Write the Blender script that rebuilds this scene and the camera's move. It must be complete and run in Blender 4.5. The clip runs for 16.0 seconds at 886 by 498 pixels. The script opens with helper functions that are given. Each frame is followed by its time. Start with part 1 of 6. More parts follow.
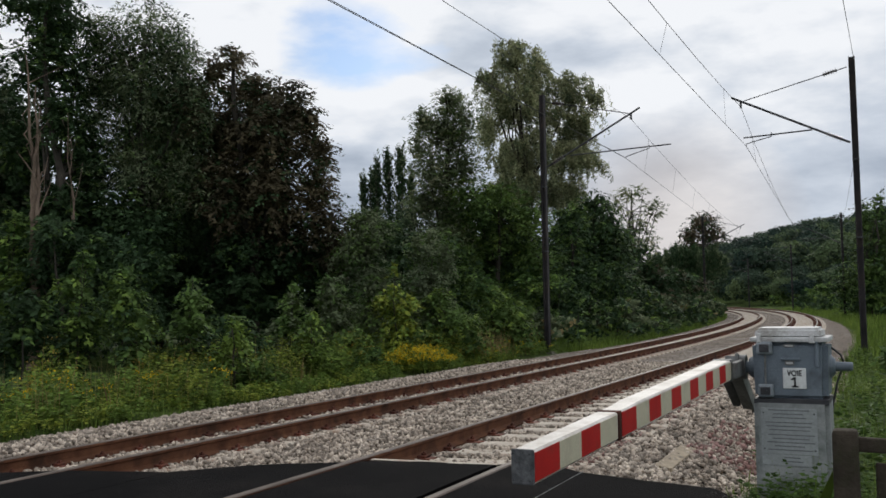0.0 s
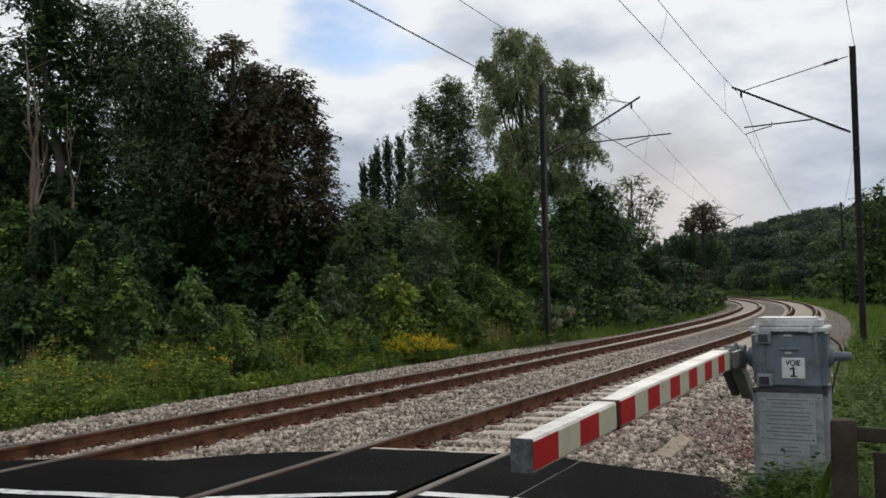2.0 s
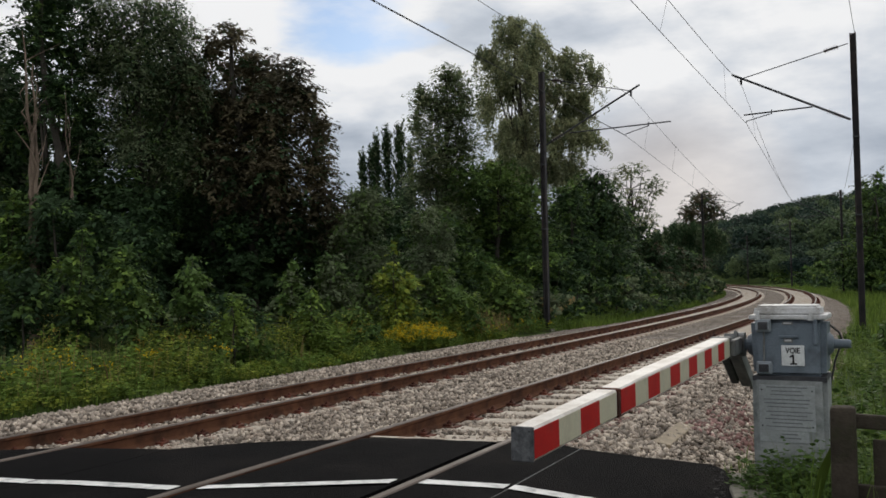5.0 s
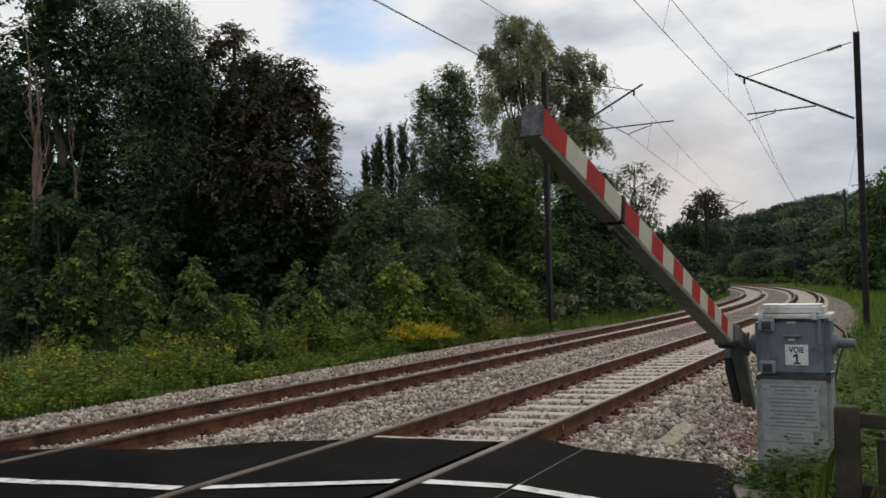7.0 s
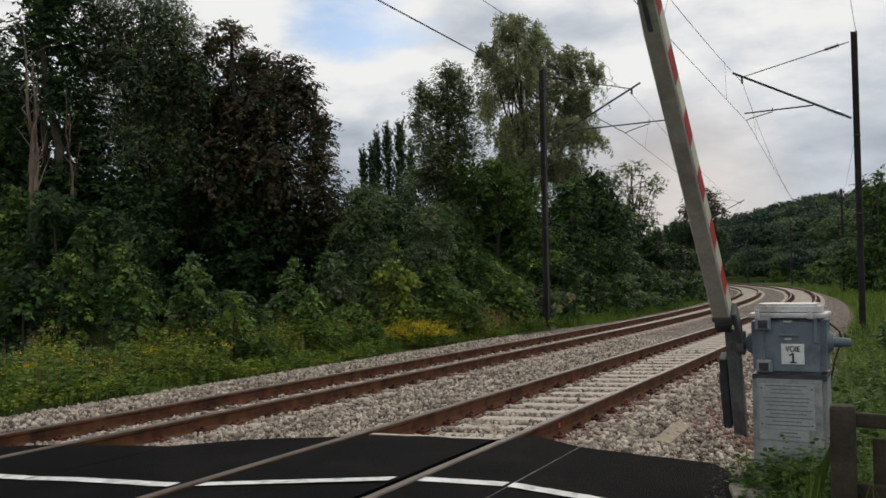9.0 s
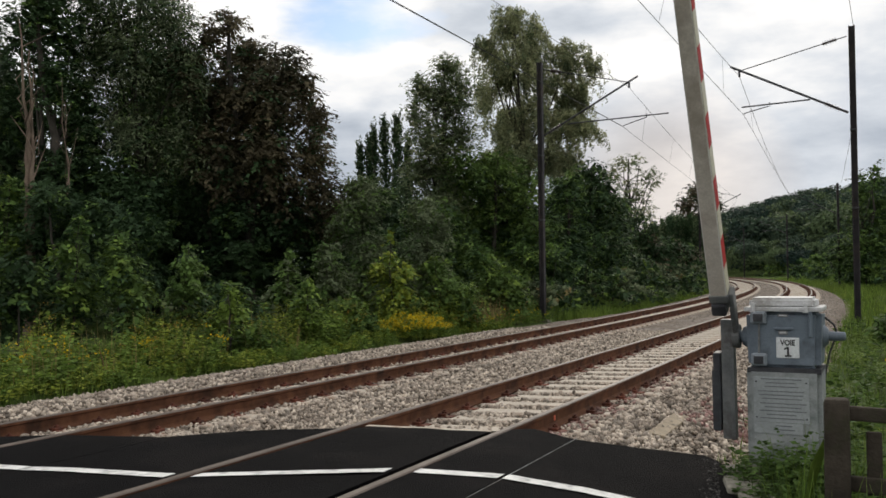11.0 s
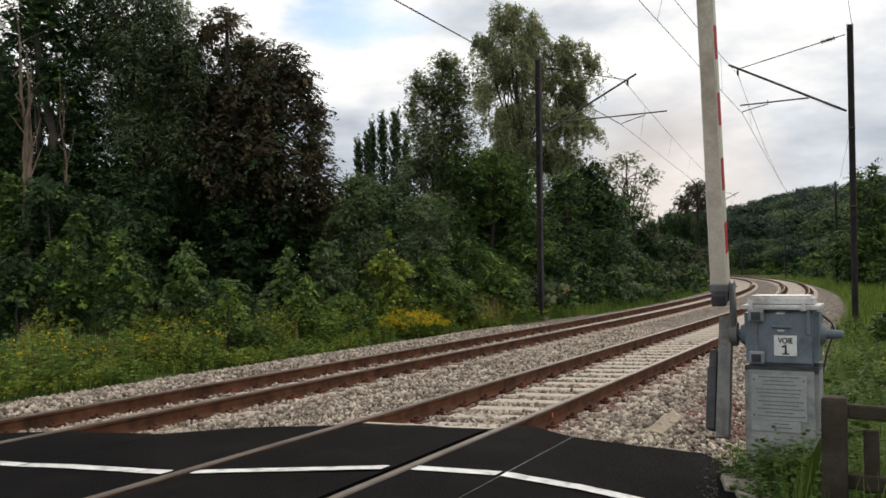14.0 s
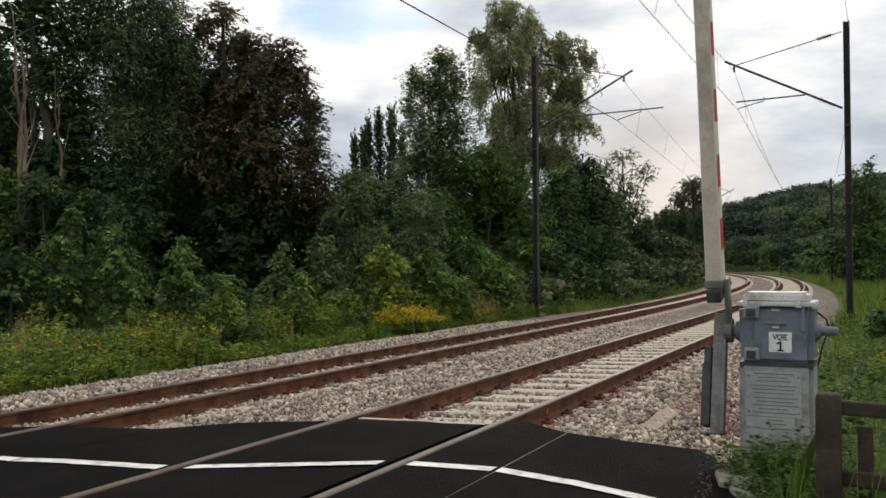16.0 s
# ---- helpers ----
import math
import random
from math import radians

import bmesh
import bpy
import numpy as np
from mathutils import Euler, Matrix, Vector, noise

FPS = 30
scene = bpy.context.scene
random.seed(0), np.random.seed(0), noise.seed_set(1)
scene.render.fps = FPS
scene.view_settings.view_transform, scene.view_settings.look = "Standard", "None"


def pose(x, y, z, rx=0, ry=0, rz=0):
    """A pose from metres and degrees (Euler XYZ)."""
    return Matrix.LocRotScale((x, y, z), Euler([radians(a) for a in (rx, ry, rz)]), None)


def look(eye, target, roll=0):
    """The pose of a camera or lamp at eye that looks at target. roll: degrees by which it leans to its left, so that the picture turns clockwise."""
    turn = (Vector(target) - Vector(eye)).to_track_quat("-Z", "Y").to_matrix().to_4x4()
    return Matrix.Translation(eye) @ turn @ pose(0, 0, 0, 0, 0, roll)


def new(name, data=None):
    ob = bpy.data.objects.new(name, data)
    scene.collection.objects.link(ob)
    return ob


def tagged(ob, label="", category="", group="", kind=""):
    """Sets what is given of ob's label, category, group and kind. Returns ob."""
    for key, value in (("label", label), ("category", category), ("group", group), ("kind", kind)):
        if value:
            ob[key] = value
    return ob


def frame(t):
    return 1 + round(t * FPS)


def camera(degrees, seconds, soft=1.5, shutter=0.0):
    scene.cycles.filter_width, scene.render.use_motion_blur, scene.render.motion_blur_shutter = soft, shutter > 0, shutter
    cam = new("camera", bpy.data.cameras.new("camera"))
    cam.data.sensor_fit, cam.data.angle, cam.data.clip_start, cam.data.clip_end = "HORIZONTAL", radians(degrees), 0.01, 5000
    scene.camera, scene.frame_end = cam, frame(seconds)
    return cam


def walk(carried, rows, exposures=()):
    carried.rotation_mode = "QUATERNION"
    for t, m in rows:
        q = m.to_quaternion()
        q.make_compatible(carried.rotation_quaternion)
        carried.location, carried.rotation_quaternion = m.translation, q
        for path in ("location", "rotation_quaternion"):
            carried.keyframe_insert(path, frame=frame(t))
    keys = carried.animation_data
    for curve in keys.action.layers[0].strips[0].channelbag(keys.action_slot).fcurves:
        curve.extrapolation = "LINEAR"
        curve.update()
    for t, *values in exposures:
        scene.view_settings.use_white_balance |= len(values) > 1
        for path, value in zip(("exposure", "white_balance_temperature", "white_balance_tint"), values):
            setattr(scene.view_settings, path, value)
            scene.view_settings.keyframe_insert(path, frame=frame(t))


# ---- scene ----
# camera: hand-held beside the level crossing, turning slowly
cam = camera(52.5, 16.0, soft=1.6)
walk(cam, [
    (0.0, look((-0.001, -0.001, 1.393), (-9.005, 17.815, 2.618), -0.96)),
    (0.5, look((0.001, -0.006, 1.391), (-9.019, 17.805, 2.577), -0.92)),
    (1.0, look((0.001, -0.003, 1.394), (-9.025, 17.808, 2.534), -0.89)),
    (1.5, look((-0.001, 0.001, 1.391), (-9.023, 17.817, 2.479), -0.87)),
    (2.0, look((0.002, -0.003, 1.395), (-9.008, 17.825, 2.381), -0.89)),
    (2.5, look((0.001, 0.002, 1.391), (-8.965, 17.857, 2.314), -0.83)),
    (3.0, look((0.002, 0.000, 1.396), (-8.969, 17.856, 2.229), -0.87)),
    (3.5, look((0.003, 0.001, 1.392), (-8.958, 17.861, 2.238), -1.01)),
    (4.0, look((-0.002, -0.002, 1.395), (-8.978, 17.853, 2.213), -1.04)),
    (6.5, look((-0.002, -0.004, 1.396), (-9.066, 17.812, 2.065), -1.04)),
    (7.0, look((0.000, 0.002, 1.395), (-9.074, 17.809, 2.127), -1.13)),
    (7.5, look((0.001, -0.003, 1.394), (-9.075, 17.804, 2.118), -1.12)),
    (8.0, look((-0.001, -0.001, 1.393), (-9.067, 17.812, 2.093), -0.86)),
    (8.5, look((0.001, -0.001, 1.393), (-9.033, 17.829, 2.071), -0.92)),
    (9.0, look((-0.002, 0.003, 1.395), (-9.018, 17.842, 2.074), -0.88)),
    (11.5, look((0.001, 0.003, 1.392), (-8.946, 17.884, 1.859), -0.57)),
    (12.0, look((-0.000, 0.003, 1.396), (-8.943, 17.886, 1.838), -0.53)),
    (12.5, look((0.000, -0.000, 1.392), (-8.929, 17.890, 1.849), -0.51)),
    (13.0, look((-0.001, -0.001, 1.395), (-8.929, 17.889, 1.865), -0.53)),
    (13.5, look((0.002, 0.001, 1.394), (-8.940, 17.885, 1.858), -0.54)),
    (14.0, look((-0.001, 0.001, 1.392), (-8.915, 17.898, 1.848), -0.50)),
    (14.5, look((-0.001, 0.003, 1.396), (-8.896, 17.910, 1.852), -0.48)),
    (15.0, look((-0.002, -0.001, 1.392), (-8.874, 17.919, 1.830), -0.49)),
    (15.5, look((-0.000, 0.003, 1.390), (-8.857, 17.931, 1.773), -0.34)),
    (16.0, look((-0.001, 0.008, 1.391), (-8.836, 17.947, 1.752), -0.32)),
], exposures=[(0.0, -0.24, 6250, 10), (4.0, -0.28, 6400, 10), (9.0, -0.31, 6550, 10), (11.5, -0.02, 6650, 10), (16.0, 0.03, 6750, 10)])

# ---- daylight: bright broken cloud, low soft sun behind it ----
SUN_AZ, SUN_EL = radians(13), radians(24)
world = bpy.data.worlds.new("sky")
scene.world = world
world.use_nodes = True


def build_sky():
    nt = world.node_tree
    nt.nodes.clear()
    N, L = nt.nodes.new, nt.links.new
    out, bg = N("ShaderNodeOutputWorld"), N("ShaderNodeBackground")
    sky = N("ShaderNodeTexSky")
    sky.sky_type, sky.sun_disc = "NISHITA", False
    sky.sun_elevation, sky.sun_rotation = SUN_EL, SUN_AZ
    sky.dust_density = 2.0
    dim = N("ShaderNodeMix")
    dim.data_type, dim.blend_type = "RGBA", "MULTIPLY"
    dim.inputs[0].default_value = 1
    dim.inputs[7].default_value = (0.15, 0.165, 0.185, 1)
    L(sky.outputs[0], dim.inputs[6])
    tc, mp = N("ShaderNodeTexCoord"), N("ShaderNodeMapping")
    mp.inputs["Location"].default_value = (3.1, 0.42, 0.2)
    mp.inputs["Scale"].default_value = (1.0, 1.0, 2.6)
    L(tc.outputs["Generated"], mp.inputs[0])
    cover = N("ShaderNodeTexNoise")
    cover.inputs["Scale"].default_value, cover.inputs["Detail"].default_value = 2.2, 6
    L(mp.outputs[0], cover.inputs["Vector"])
    mask = N("ShaderNodeValToRGB")
    mask.color_ramp.elements[0].position, mask.color_ramp.elements[1].position = 0.20, 0.32
    body = N("ShaderNodeTexNoise")
    body.inputs["Scale"].default_value, body.inputs["Detail"].default_value = 4.2, 8
    body.inputs["Roughness"].default_value = 0.55
    L(mp.outputs[0], body.inputs["Vector"])
    # the cloud deck is greyer toward the horizon, whiter overhead
    sep = N("ShaderNodeSeparateXYZ")
    L(tc.outputs["Generated"], sep.inputs[0])
    lift = N("ShaderNodeMapRange")
    lift.inputs[1].default_value, lift.inputs[2].default_value = 0.10, 0.28
    lift.inputs[3].default_value, lift.inputs[4].default_value = -0.13, 0.12
    L(sep.outputs[2], lift.inputs[0])
    add = N("ShaderNodeMath")
    L(body.outputs[0], add.inputs[0])
    L(lift.outputs[0], add.inputs[1])
    shade = N("ShaderNodeValToRGB")
    e = shade.color_ramp.elements
    e[0].position, e[0].color = 0.26, (0.40, 0.46, 0.55, 1)
    e[1].position, e[1].color = 0.60, (1.08, 1.08, 1.08, 1)
    e.new(0.45).color = (0.72, 0.77, 0.84, 1)
    L(add.outputs[0], shade.inputs[0])
    # warm light low down, round the hidden sun
    dot = N("ShaderNodeVectorMath")
    dot.operation = "DOT_PRODUCT"
    L(tc.outputs["Generated"], dot.inputs[0])
    dot.inputs[1].default_value = (-0.21, 0.975, 0.07)
    near = N("ShaderNodeMapRange")
    near.inputs[1].default_value, near.inputs[2].default_value = 0.990, 1.0
    near.inputs[4].default_value = 0.55
    L(dot.outputs["Value"], near.inputs[0])
    warm = N("ShaderNodeMix")
    warm.data_type = "RGBA"
    L(near.outputs[0], warm.inputs[0])
    L(shade.outputs[0], warm.inputs[6])
    warm.inputs[7].default_value = (1.0, 0.86, 0.74, 1)
    # a torn hole of blue between the clouds
    hole = N("ShaderNodeVectorMath")
    hole.operation = "DOT_PRODUCT"
    L(tc.outputs["Generated"], hole.inputs[0])
    hole.inputs[1].default_value = (-0.527, 0.79, 0.315)
    hr = N("ShaderNodeMapRange")
    hr.inputs[1].default_value, hr.inputs[2].default_value = 0.988, 1.0
    hr.inputs[3].default_value, hr.inputs[4].default_value = 0.0, 0.30
    L(hole.outputs["Value"], hr.inputs[0])
    thin = N("ShaderNodeMath")
    thin.operation = "SUBTRACT"
    torn = N("ShaderNodeMix")
    torn.data_type = "FLOAT"
    torn.inputs[0].default_value = 0.55
    L(cover.outputs[0], torn.inputs[2])
    L(body.outputs[0], torn.inputs[3])
    L(torn.outputs[0], thin.inputs[0])
    L(hr.outputs[0], thin.inputs[1])
    L(thin.outputs[0], mask.inputs[0])
    mix = N("ShaderNodeMix")
    mix.data_type = "RGBA"
    L(mask.outputs[0], mix.inputs[0])
    L(dim.outputs[2], mix.inputs[6])
    L(warm.outputs[2], mix.inputs[7])
    L(mix.outputs[2], bg.inputs[0])
    bg.inputs[1].default_value = 1.0
    L(bg.outputs[0], out.inputs[0])


build_sky()
sun = new("sun", bpy.data.lights.new("sun", "SUN"))
sun.data.energy, sun.data.angle, sun.data.color = 1.1, radians(12), (1.0, 0.93, 0.82)
sun.matrix_basis = look((-math.sin(SUN_AZ) * 60, math.cos(SUN_AZ) * 60, 60 * math.tan(SUN_EL)), (0, 0, 0))


# ---- materials ----
def mat(name, c1, c2, scale=8.0, rough=0.8, bump=0.2, fine=60.0, metal=0.0, island=0.0, translucent=0.0, objrand=0.0, stain=None, stain_scale=1.5, bump_dist=0.01, spec=0.3):
    """Two-tone surface: a broad variation, a fine grain with relief, and optional stains."""
    m = bpy.data.materials.new(name)
    m.use_nodes = True
    nt = m.node_tree
    N, L = nt.nodes.new, nt.links.new
    bs = nt.nodes["Principled BSDF"]
    outn = nt.nodes["Material Output"]
    tc = N("ShaderNodeTexCoord")
    n1 = N("ShaderNodeTexNoise")
    n1.inputs["Scale"].default_value, n1.inputs["Detail"].default_value = scale, 5
    L(tc.outputs["Object"], n1.inputs["Vector"])
    r1 = N("ShaderNodeValToRGB")
    r1.color_ramp.elements[0].position, r1.color_ramp.elements[1].position = 0.32, 0.68
    r1.color_ramp.elements[0].color, r1.color_ramp.elements[1].color = (*c1, 1), (*c2, 1)
    L(n1.outputs[0], r1.inputs[0])
    col = r1.outputs[0]
    n2 = N("ShaderNodeTexNoise")
    n2.inputs["Scale"].default_value, n2.inputs["Detail"].default_value = fine, 3
    L(tc.outputs["Object"], n2.inputs["Vector"])
    hsv = N("ShaderNodeHueSaturation")
    mr = N("ShaderNodeMapRange")
    mr.inputs[3].default_value, mr.inputs[4].default_value = 0.72, 1.28
    src = n2.outputs[0]
    if island or objrand:
        amt = island or objrand
        rnd = N("ShaderNodeNewGeometry").outputs["Random Per Island"] if island else N("ShaderNodeObjectInfo").outputs["Random"]
        mr.inputs[3].default_value, mr.inputs[4].default_value = 1 - amt, 1 + amt
        src = rnd
    L(src, mr.inputs[0])
    L(mr.outputs[0], hsv.inputs["Value"])
    L(col, hsv.inputs["Color"])
    col = hsv.outputs[0]
    if stain:
        n3 = N("ShaderNodeTexNoise")
        n3.inputs["Scale"].default_value, n3.inputs["Detail"].default_value = stain_scale, 6
        n3.inputs["Roughness"].default_value = 0.65
        L(tc.outputs["Object"], n3.inputs["Vector"])
        r3 = N("ShaderNodeValToRGB")
        r3.color_ramp.elements[0].position, r3.color_ramp.elements[1].position = 0.5, 0.68
        L(n3.outputs[0], r3.inputs[0])
        mx = N("ShaderNodeMix")
        mx.data_type = "RGBA"
        L(r3.outputs[0], mx.inputs[0])
        L(col, mx.inputs[6])
        mx.inputs[7].default_value = (*stain, 1)
        col = mx.outputs[2]
    L(col, bs.inputs["Base Color"])
    bs.inputs["Roughness"].default_value, bs.inputs["Metallic"].default_value = rough, metal
    bs.inputs["Specular IOR Level"].default_value = spec
    if bump:
        b = N("ShaderNodeBump")
        b.inputs["Strength"].default_value, b.inputs["Distance"].default_value = bump, bump_dist
        L(n2.outputs[0], b.inputs["Height"])
        L(b.outputs[0], bs.inputs["Normal"])
    if translucent:
        tr = N("ShaderNodeBsdfTranslucent")
        ms = N("ShaderNodeMixShader")
        ms.inputs[0].default_value = translucent
        L(col, tr.inputs[0])
        L(bs.outputs[0], ms.inputs[1])
        L(tr.outputs[0], ms.inputs[2])
        L(ms.outputs[0], outn.inputs[0])
    return m


def leaf(name, c1, c2, scale=0.5, var=0.45, rough=0.65, translucent=0.3):
    return mat(name, c1, c2, scale=scale, rough=rough, bump=0, island=var, translucent=translucent, spec=0.1)


def ballast_material(name, scale):
    """Crushed stone too far off to model singly: cells of stone with gap shade painted as dark rims, and relief."""
    m = bpy.data.materials.new(name)
    m.use_nodes = True
    nt = m.node_tree
    N, L = nt.nodes.new, nt.links.new
    bs = nt.nodes["Principled BSDF"]
    tc = N("ShaderNodeTexCoord")
    v = N("ShaderNodeTexVoronoi")
    v.inputs["Scale"].default_value = scale
    L(tc.outputs["Object"], v.inputs["Vector"])
    sp = N("ShaderNodeSeparateColor")
    L(v.outputs["Color"], sp.inputs[0])
    r = N("ShaderNodeValToRGB")
    r.color_ramp.elements[0].color, r.color_ramp.elements[1].color = (0.11, 0.09, 0.075, 1), (0.46, 0.41, 0.36, 1)
    L(sp.outputs[0], r.inputs[0])
    # paints the shade between stones: each cell darkens towards its rim
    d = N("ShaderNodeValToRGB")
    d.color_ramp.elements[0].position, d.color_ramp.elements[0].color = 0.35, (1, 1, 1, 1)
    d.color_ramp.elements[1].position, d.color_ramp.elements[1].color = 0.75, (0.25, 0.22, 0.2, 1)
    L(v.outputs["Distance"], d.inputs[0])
    n = N("ShaderNodeTexNoise")
    n.inputs["Scale"].default_value, n.inputs["Detail"].default_value = 0.9, 5
    L(tc.outputs["Object"], n.inputs["Vector"])
    nr = N("ShaderNodeValToRGB")
    nr.color_ramp.elements[0].position, nr.color_ramp.elements[0].color = 0.35, (0.72, 0.66, 0.6, 1)
    nr.color_ramp.elements[1].position, nr.color_ramp.elements[1].color = 0.6, (1, 1, 1, 1)
    L(n.outputs[0], nr.inputs[0])
    col = r.outputs[0]
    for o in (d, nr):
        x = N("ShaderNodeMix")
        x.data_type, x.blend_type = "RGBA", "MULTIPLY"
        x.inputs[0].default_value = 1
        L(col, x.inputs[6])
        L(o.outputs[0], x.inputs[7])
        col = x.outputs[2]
    L(col, bs.inputs["Base Color"])
    b = N("ShaderNodeBump")
    b.invert = True
    b.inputs["Strength"].default_value, b.inputs["Distance"].default_value = 0.8, 0.04
    L(v.outputs["Distance"], b.inputs["Height"])
    L(b.outputs[0], bs.inputs["Normal"])
    bs.inputs["Roughness"].default_value = 0.95
    bs.inputs["Specular IOR Level"].default_value = 0.1
    return m


M_ASPHALT = mat("asphalt", (0.0036, 0.0034, 0.0039), (0.007, 0.0065, 0.007), scale=1.1, rough=0.9, bump=1.0, fine=85, stain=(0.0115, 0.010, 0.0098), stain_scale=1.1, bump_dist=0.02, spec=0.04)
M_CRUMB = mat("asphalt_crumb", (0.03, 0.029, 0.028), (0.10, 0.095, 0.09), scale=20, rough=0.95, bump=0.2, fine=80, island=0.5)
M_LINE = mat("road_paint", (0.62, 0.62, 0.6), (0.8, 0.8, 0.78), scale=6, rough=0.7, bump=0.3, fine=120, stain=(0.3, 0.3, 0.3), stain_scale=9)
M_RUST = mat("rusty_rail", (0.070, 0.031, 0.018), (0.150, 0.069, 0.038), scale=5, rough=0.85, bump=0.35, fine=90, stain=(0.040, 0.022, 0.015), stain_scale=2, spec=0.12)
M_HEAD = mat("worn_rail_head", (0.085, 0.066, 0.054), (0.15, 0.12, 0.10), scale=4, rough=0.6, bump=0.1, fine=80, spec=0.2)
M_CLIP = mat("rail_clip_steel", (0.040, 0.017, 0.012), (0.125, 0.042, 0.026), scale=14, rough=0.8, bump=0.3, fine=90, objrand=0.45, spec=0.15)
M_SLEEPER = mat("sleeper_concrete", (0.38, 0.33, 0.27), (0.54, 0.48, 0.405), scale=5, rough=0.9, bump=0.4, fine=70, stain=(0.30, 0.21, 0.15), stain_scale=3)
M_STONE = mat("ballast_stone", (0.25, 0.205, 0.165), (0.47, 0.405, 0.335), scale=3, rough=0.9, bump=0.4, fine=50, island=0.62)
M_STONE_RED = mat("rusty_ballast_stone", (0.13, 0.065, 0.055), (0.30, 0.19, 0.17), scale=3, rough=0.9, bump=0.4, fine=50, island=0.5)
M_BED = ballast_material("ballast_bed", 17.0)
M_GROUND = mat("soil_and_grass", (0.035, 0.058, 0.016), (0.085, 0.12, 0.03), scale=0.6, rough=0.95, bump=0.7, fine=14, stain=(0.045, 0.05, 0.022), stain_scale=0.25, bump_dist=0.05, spec=0.05)
M_CONC = mat("post_concrete", (0.19, 0.205, 0.205), (0.31, 0.325, 0.32), scale=4, rough=0.85, bump=0.3, fine=60, stain=(0.13, 0.15, 0.14), stain_scale=5)
M_KERB = mat("kerb_stone", (0.15, 0.14, 0.115), (0.28, 0.26, 0.215), scale=6, rough=0.95, bump=0.5, fine=50, stain=(0.08, 0.09, 0.05), stain_scale=4)
M_BOX = mat("blue_grey_enamel", (0.112, 0.140, 0.168), (0.160, 0.192, 0.225), scale=3, rough=0.5, bump=0.08, fine=80, stain=(0.075, 0.09, 0.105), stain_scale=4.5)
M_LID = mat("pale_grey_enamel", (0.40, 0.40, 0.40), (0.56, 0.56, 0.56), scale=5, rough=0.55, bump=0.1, fine=70, stain=(0.26, 0.25, 0.23), stain_scale=6)
M_DARKMET = mat("dark_iron", (0.025, 0.026, 0.03), (0.06, 0.06, 0.065), scale=7, rough=0.6, bump=0.2, fine=80)
M_STEEL = mat("galvanised_steel", (0.11, 0.115, 0.115), (0.21, 0.215, 0.21), scale=6, rough=0.6, bump=0.15, fine=70, metal=0.2, stain=(0.07, 0.06, 0.055), stain_scale=4)
M_WEIGHT = mat("dark_weight_iron", (0.028, 0.030, 0.034), (0.07, 0.075, 0.08), scale=5, rough=0.7, bump=0.2, fine=60, stain=(0.06, 0.035, 0.025), stain_scale=3)
M_PLATE = mat("white_plate", (0.58, 0.6, 0.6), (0.68, 0.7, 0.7), scale=4, rough=0.45, bump=0.03, fine=60)
M_PLATE2 = mat("weathered_notice", (0.25, 0.27, 0.27), (0.34, 0.36, 0.36), scale=5, rough=0.55, bump=0.05, fine=60)
M_INK = mat("black_print", (0.012, 0.012, 0.013), (0.02, 0.02, 0.02), rough=0.6, bump=0)
M_GREYINK = mat("faded_print", (0.11, 0.12, 0.125), (0.16, 0.17, 0.18), rough=0.6, bump=0)
M_RED = mat("red_reflective_sheet", (0.34, 0.013, 0.012), (0.45, 0.019, 0.016), scale=5, rough=0.6, bump=0.04, fine=120, stain=(0.27, 0.024, 0.02), stain_scale=5, spec=0.12)
M_CREAM = mat("cream_reflective_sheet", (0.46, 0.43, 0.315), (0.55, 0.515, 0.385), scale=5, rough=0.5, bump=0.05, fine=120, stain=(0.39, 0.36, 0.265), stain_scale=5)
M_ARM = mat("weathered_white_arm", (0.53, 0.495, 0.45), (0.68, 0.65, 0.61), scale=4, rough=0.6, bump=0.1, fine=70, stain=(0.42, 0.37, 0.32), stain_scale=2.5)
M_UNDER = mat("beige_underside", (0.50, 0.44, 0.375), (0.62, 0.56, 0.49), scale=5, rough=0.75, bump=0.15, fine=70, stain=(0.40, 0.34, 0.28), stain_scale=3)
M_ENDCAP = mat("dirty_grey_cap", (0.04, 0.041, 0.045), (0.13, 0.135, 0.14), scale=30, rough=0.75, bump=0.3, fine=90, stain=(0.04, 0.04, 0.042), stain_scale=22)
M_WOOD = mat("old_fence_wood", (0.026, 0.022, 0.017), (0.07, 0.058, 0.045), scale=4, rough=0.9, bump=0.6, fine=45, stain=(0.035, 0.04, 0.02), stain_scale=3, spec=0.1)
M_POLE = mat("weathered_steel_mast", (0.016, 0.015, 0.017), (0.04, 0.036, 0.038), scale=2, rough=0.75, bump=0.2, fine=40, stain=(0.06, 0.042, 0.034), stain_scale=1.0)
M_WIRE = mat("copper_wire", (0.04, 0.04, 0.042), (0.07, 0.07, 0.07), rough=0.6, bump=0)
M_INSUL = mat("insulator_glaze", (0.03, 0.02, 0.02), (0.07, 0.05, 0.045), rough=0.3, bump=0)
M_BARK = mat("bark", (0.03, 0.027, 0.022), (0.07, 0.06, 0.05), scale=3, rough=0.95, bump=0.6, fine=30)
M_PALEBARK = mat("bare_pale_bark", (0.11, 0.08, 0.06), (0.22, 0.165, 0.125), scale=2, rough=0.9, bump=0.5, fine=25, stain=(0.07, 0.055, 0.04), stain_scale=1.5)
M_HINGE = mat("light_blue_grey_casting", (0.19, 0.215, 0.24), (0.27, 0.30, 0.325), scale=6, rough=0.55, bump=0.15, fine=70, stain=(0.09, 0.10, 0.11), stain_scale=6)
M_ORANGE = mat("orange_paint_mark", (0.6, 0.13, 0.07), (0.75, 0.2, 0.12), rough=0.8, bump=0.1)
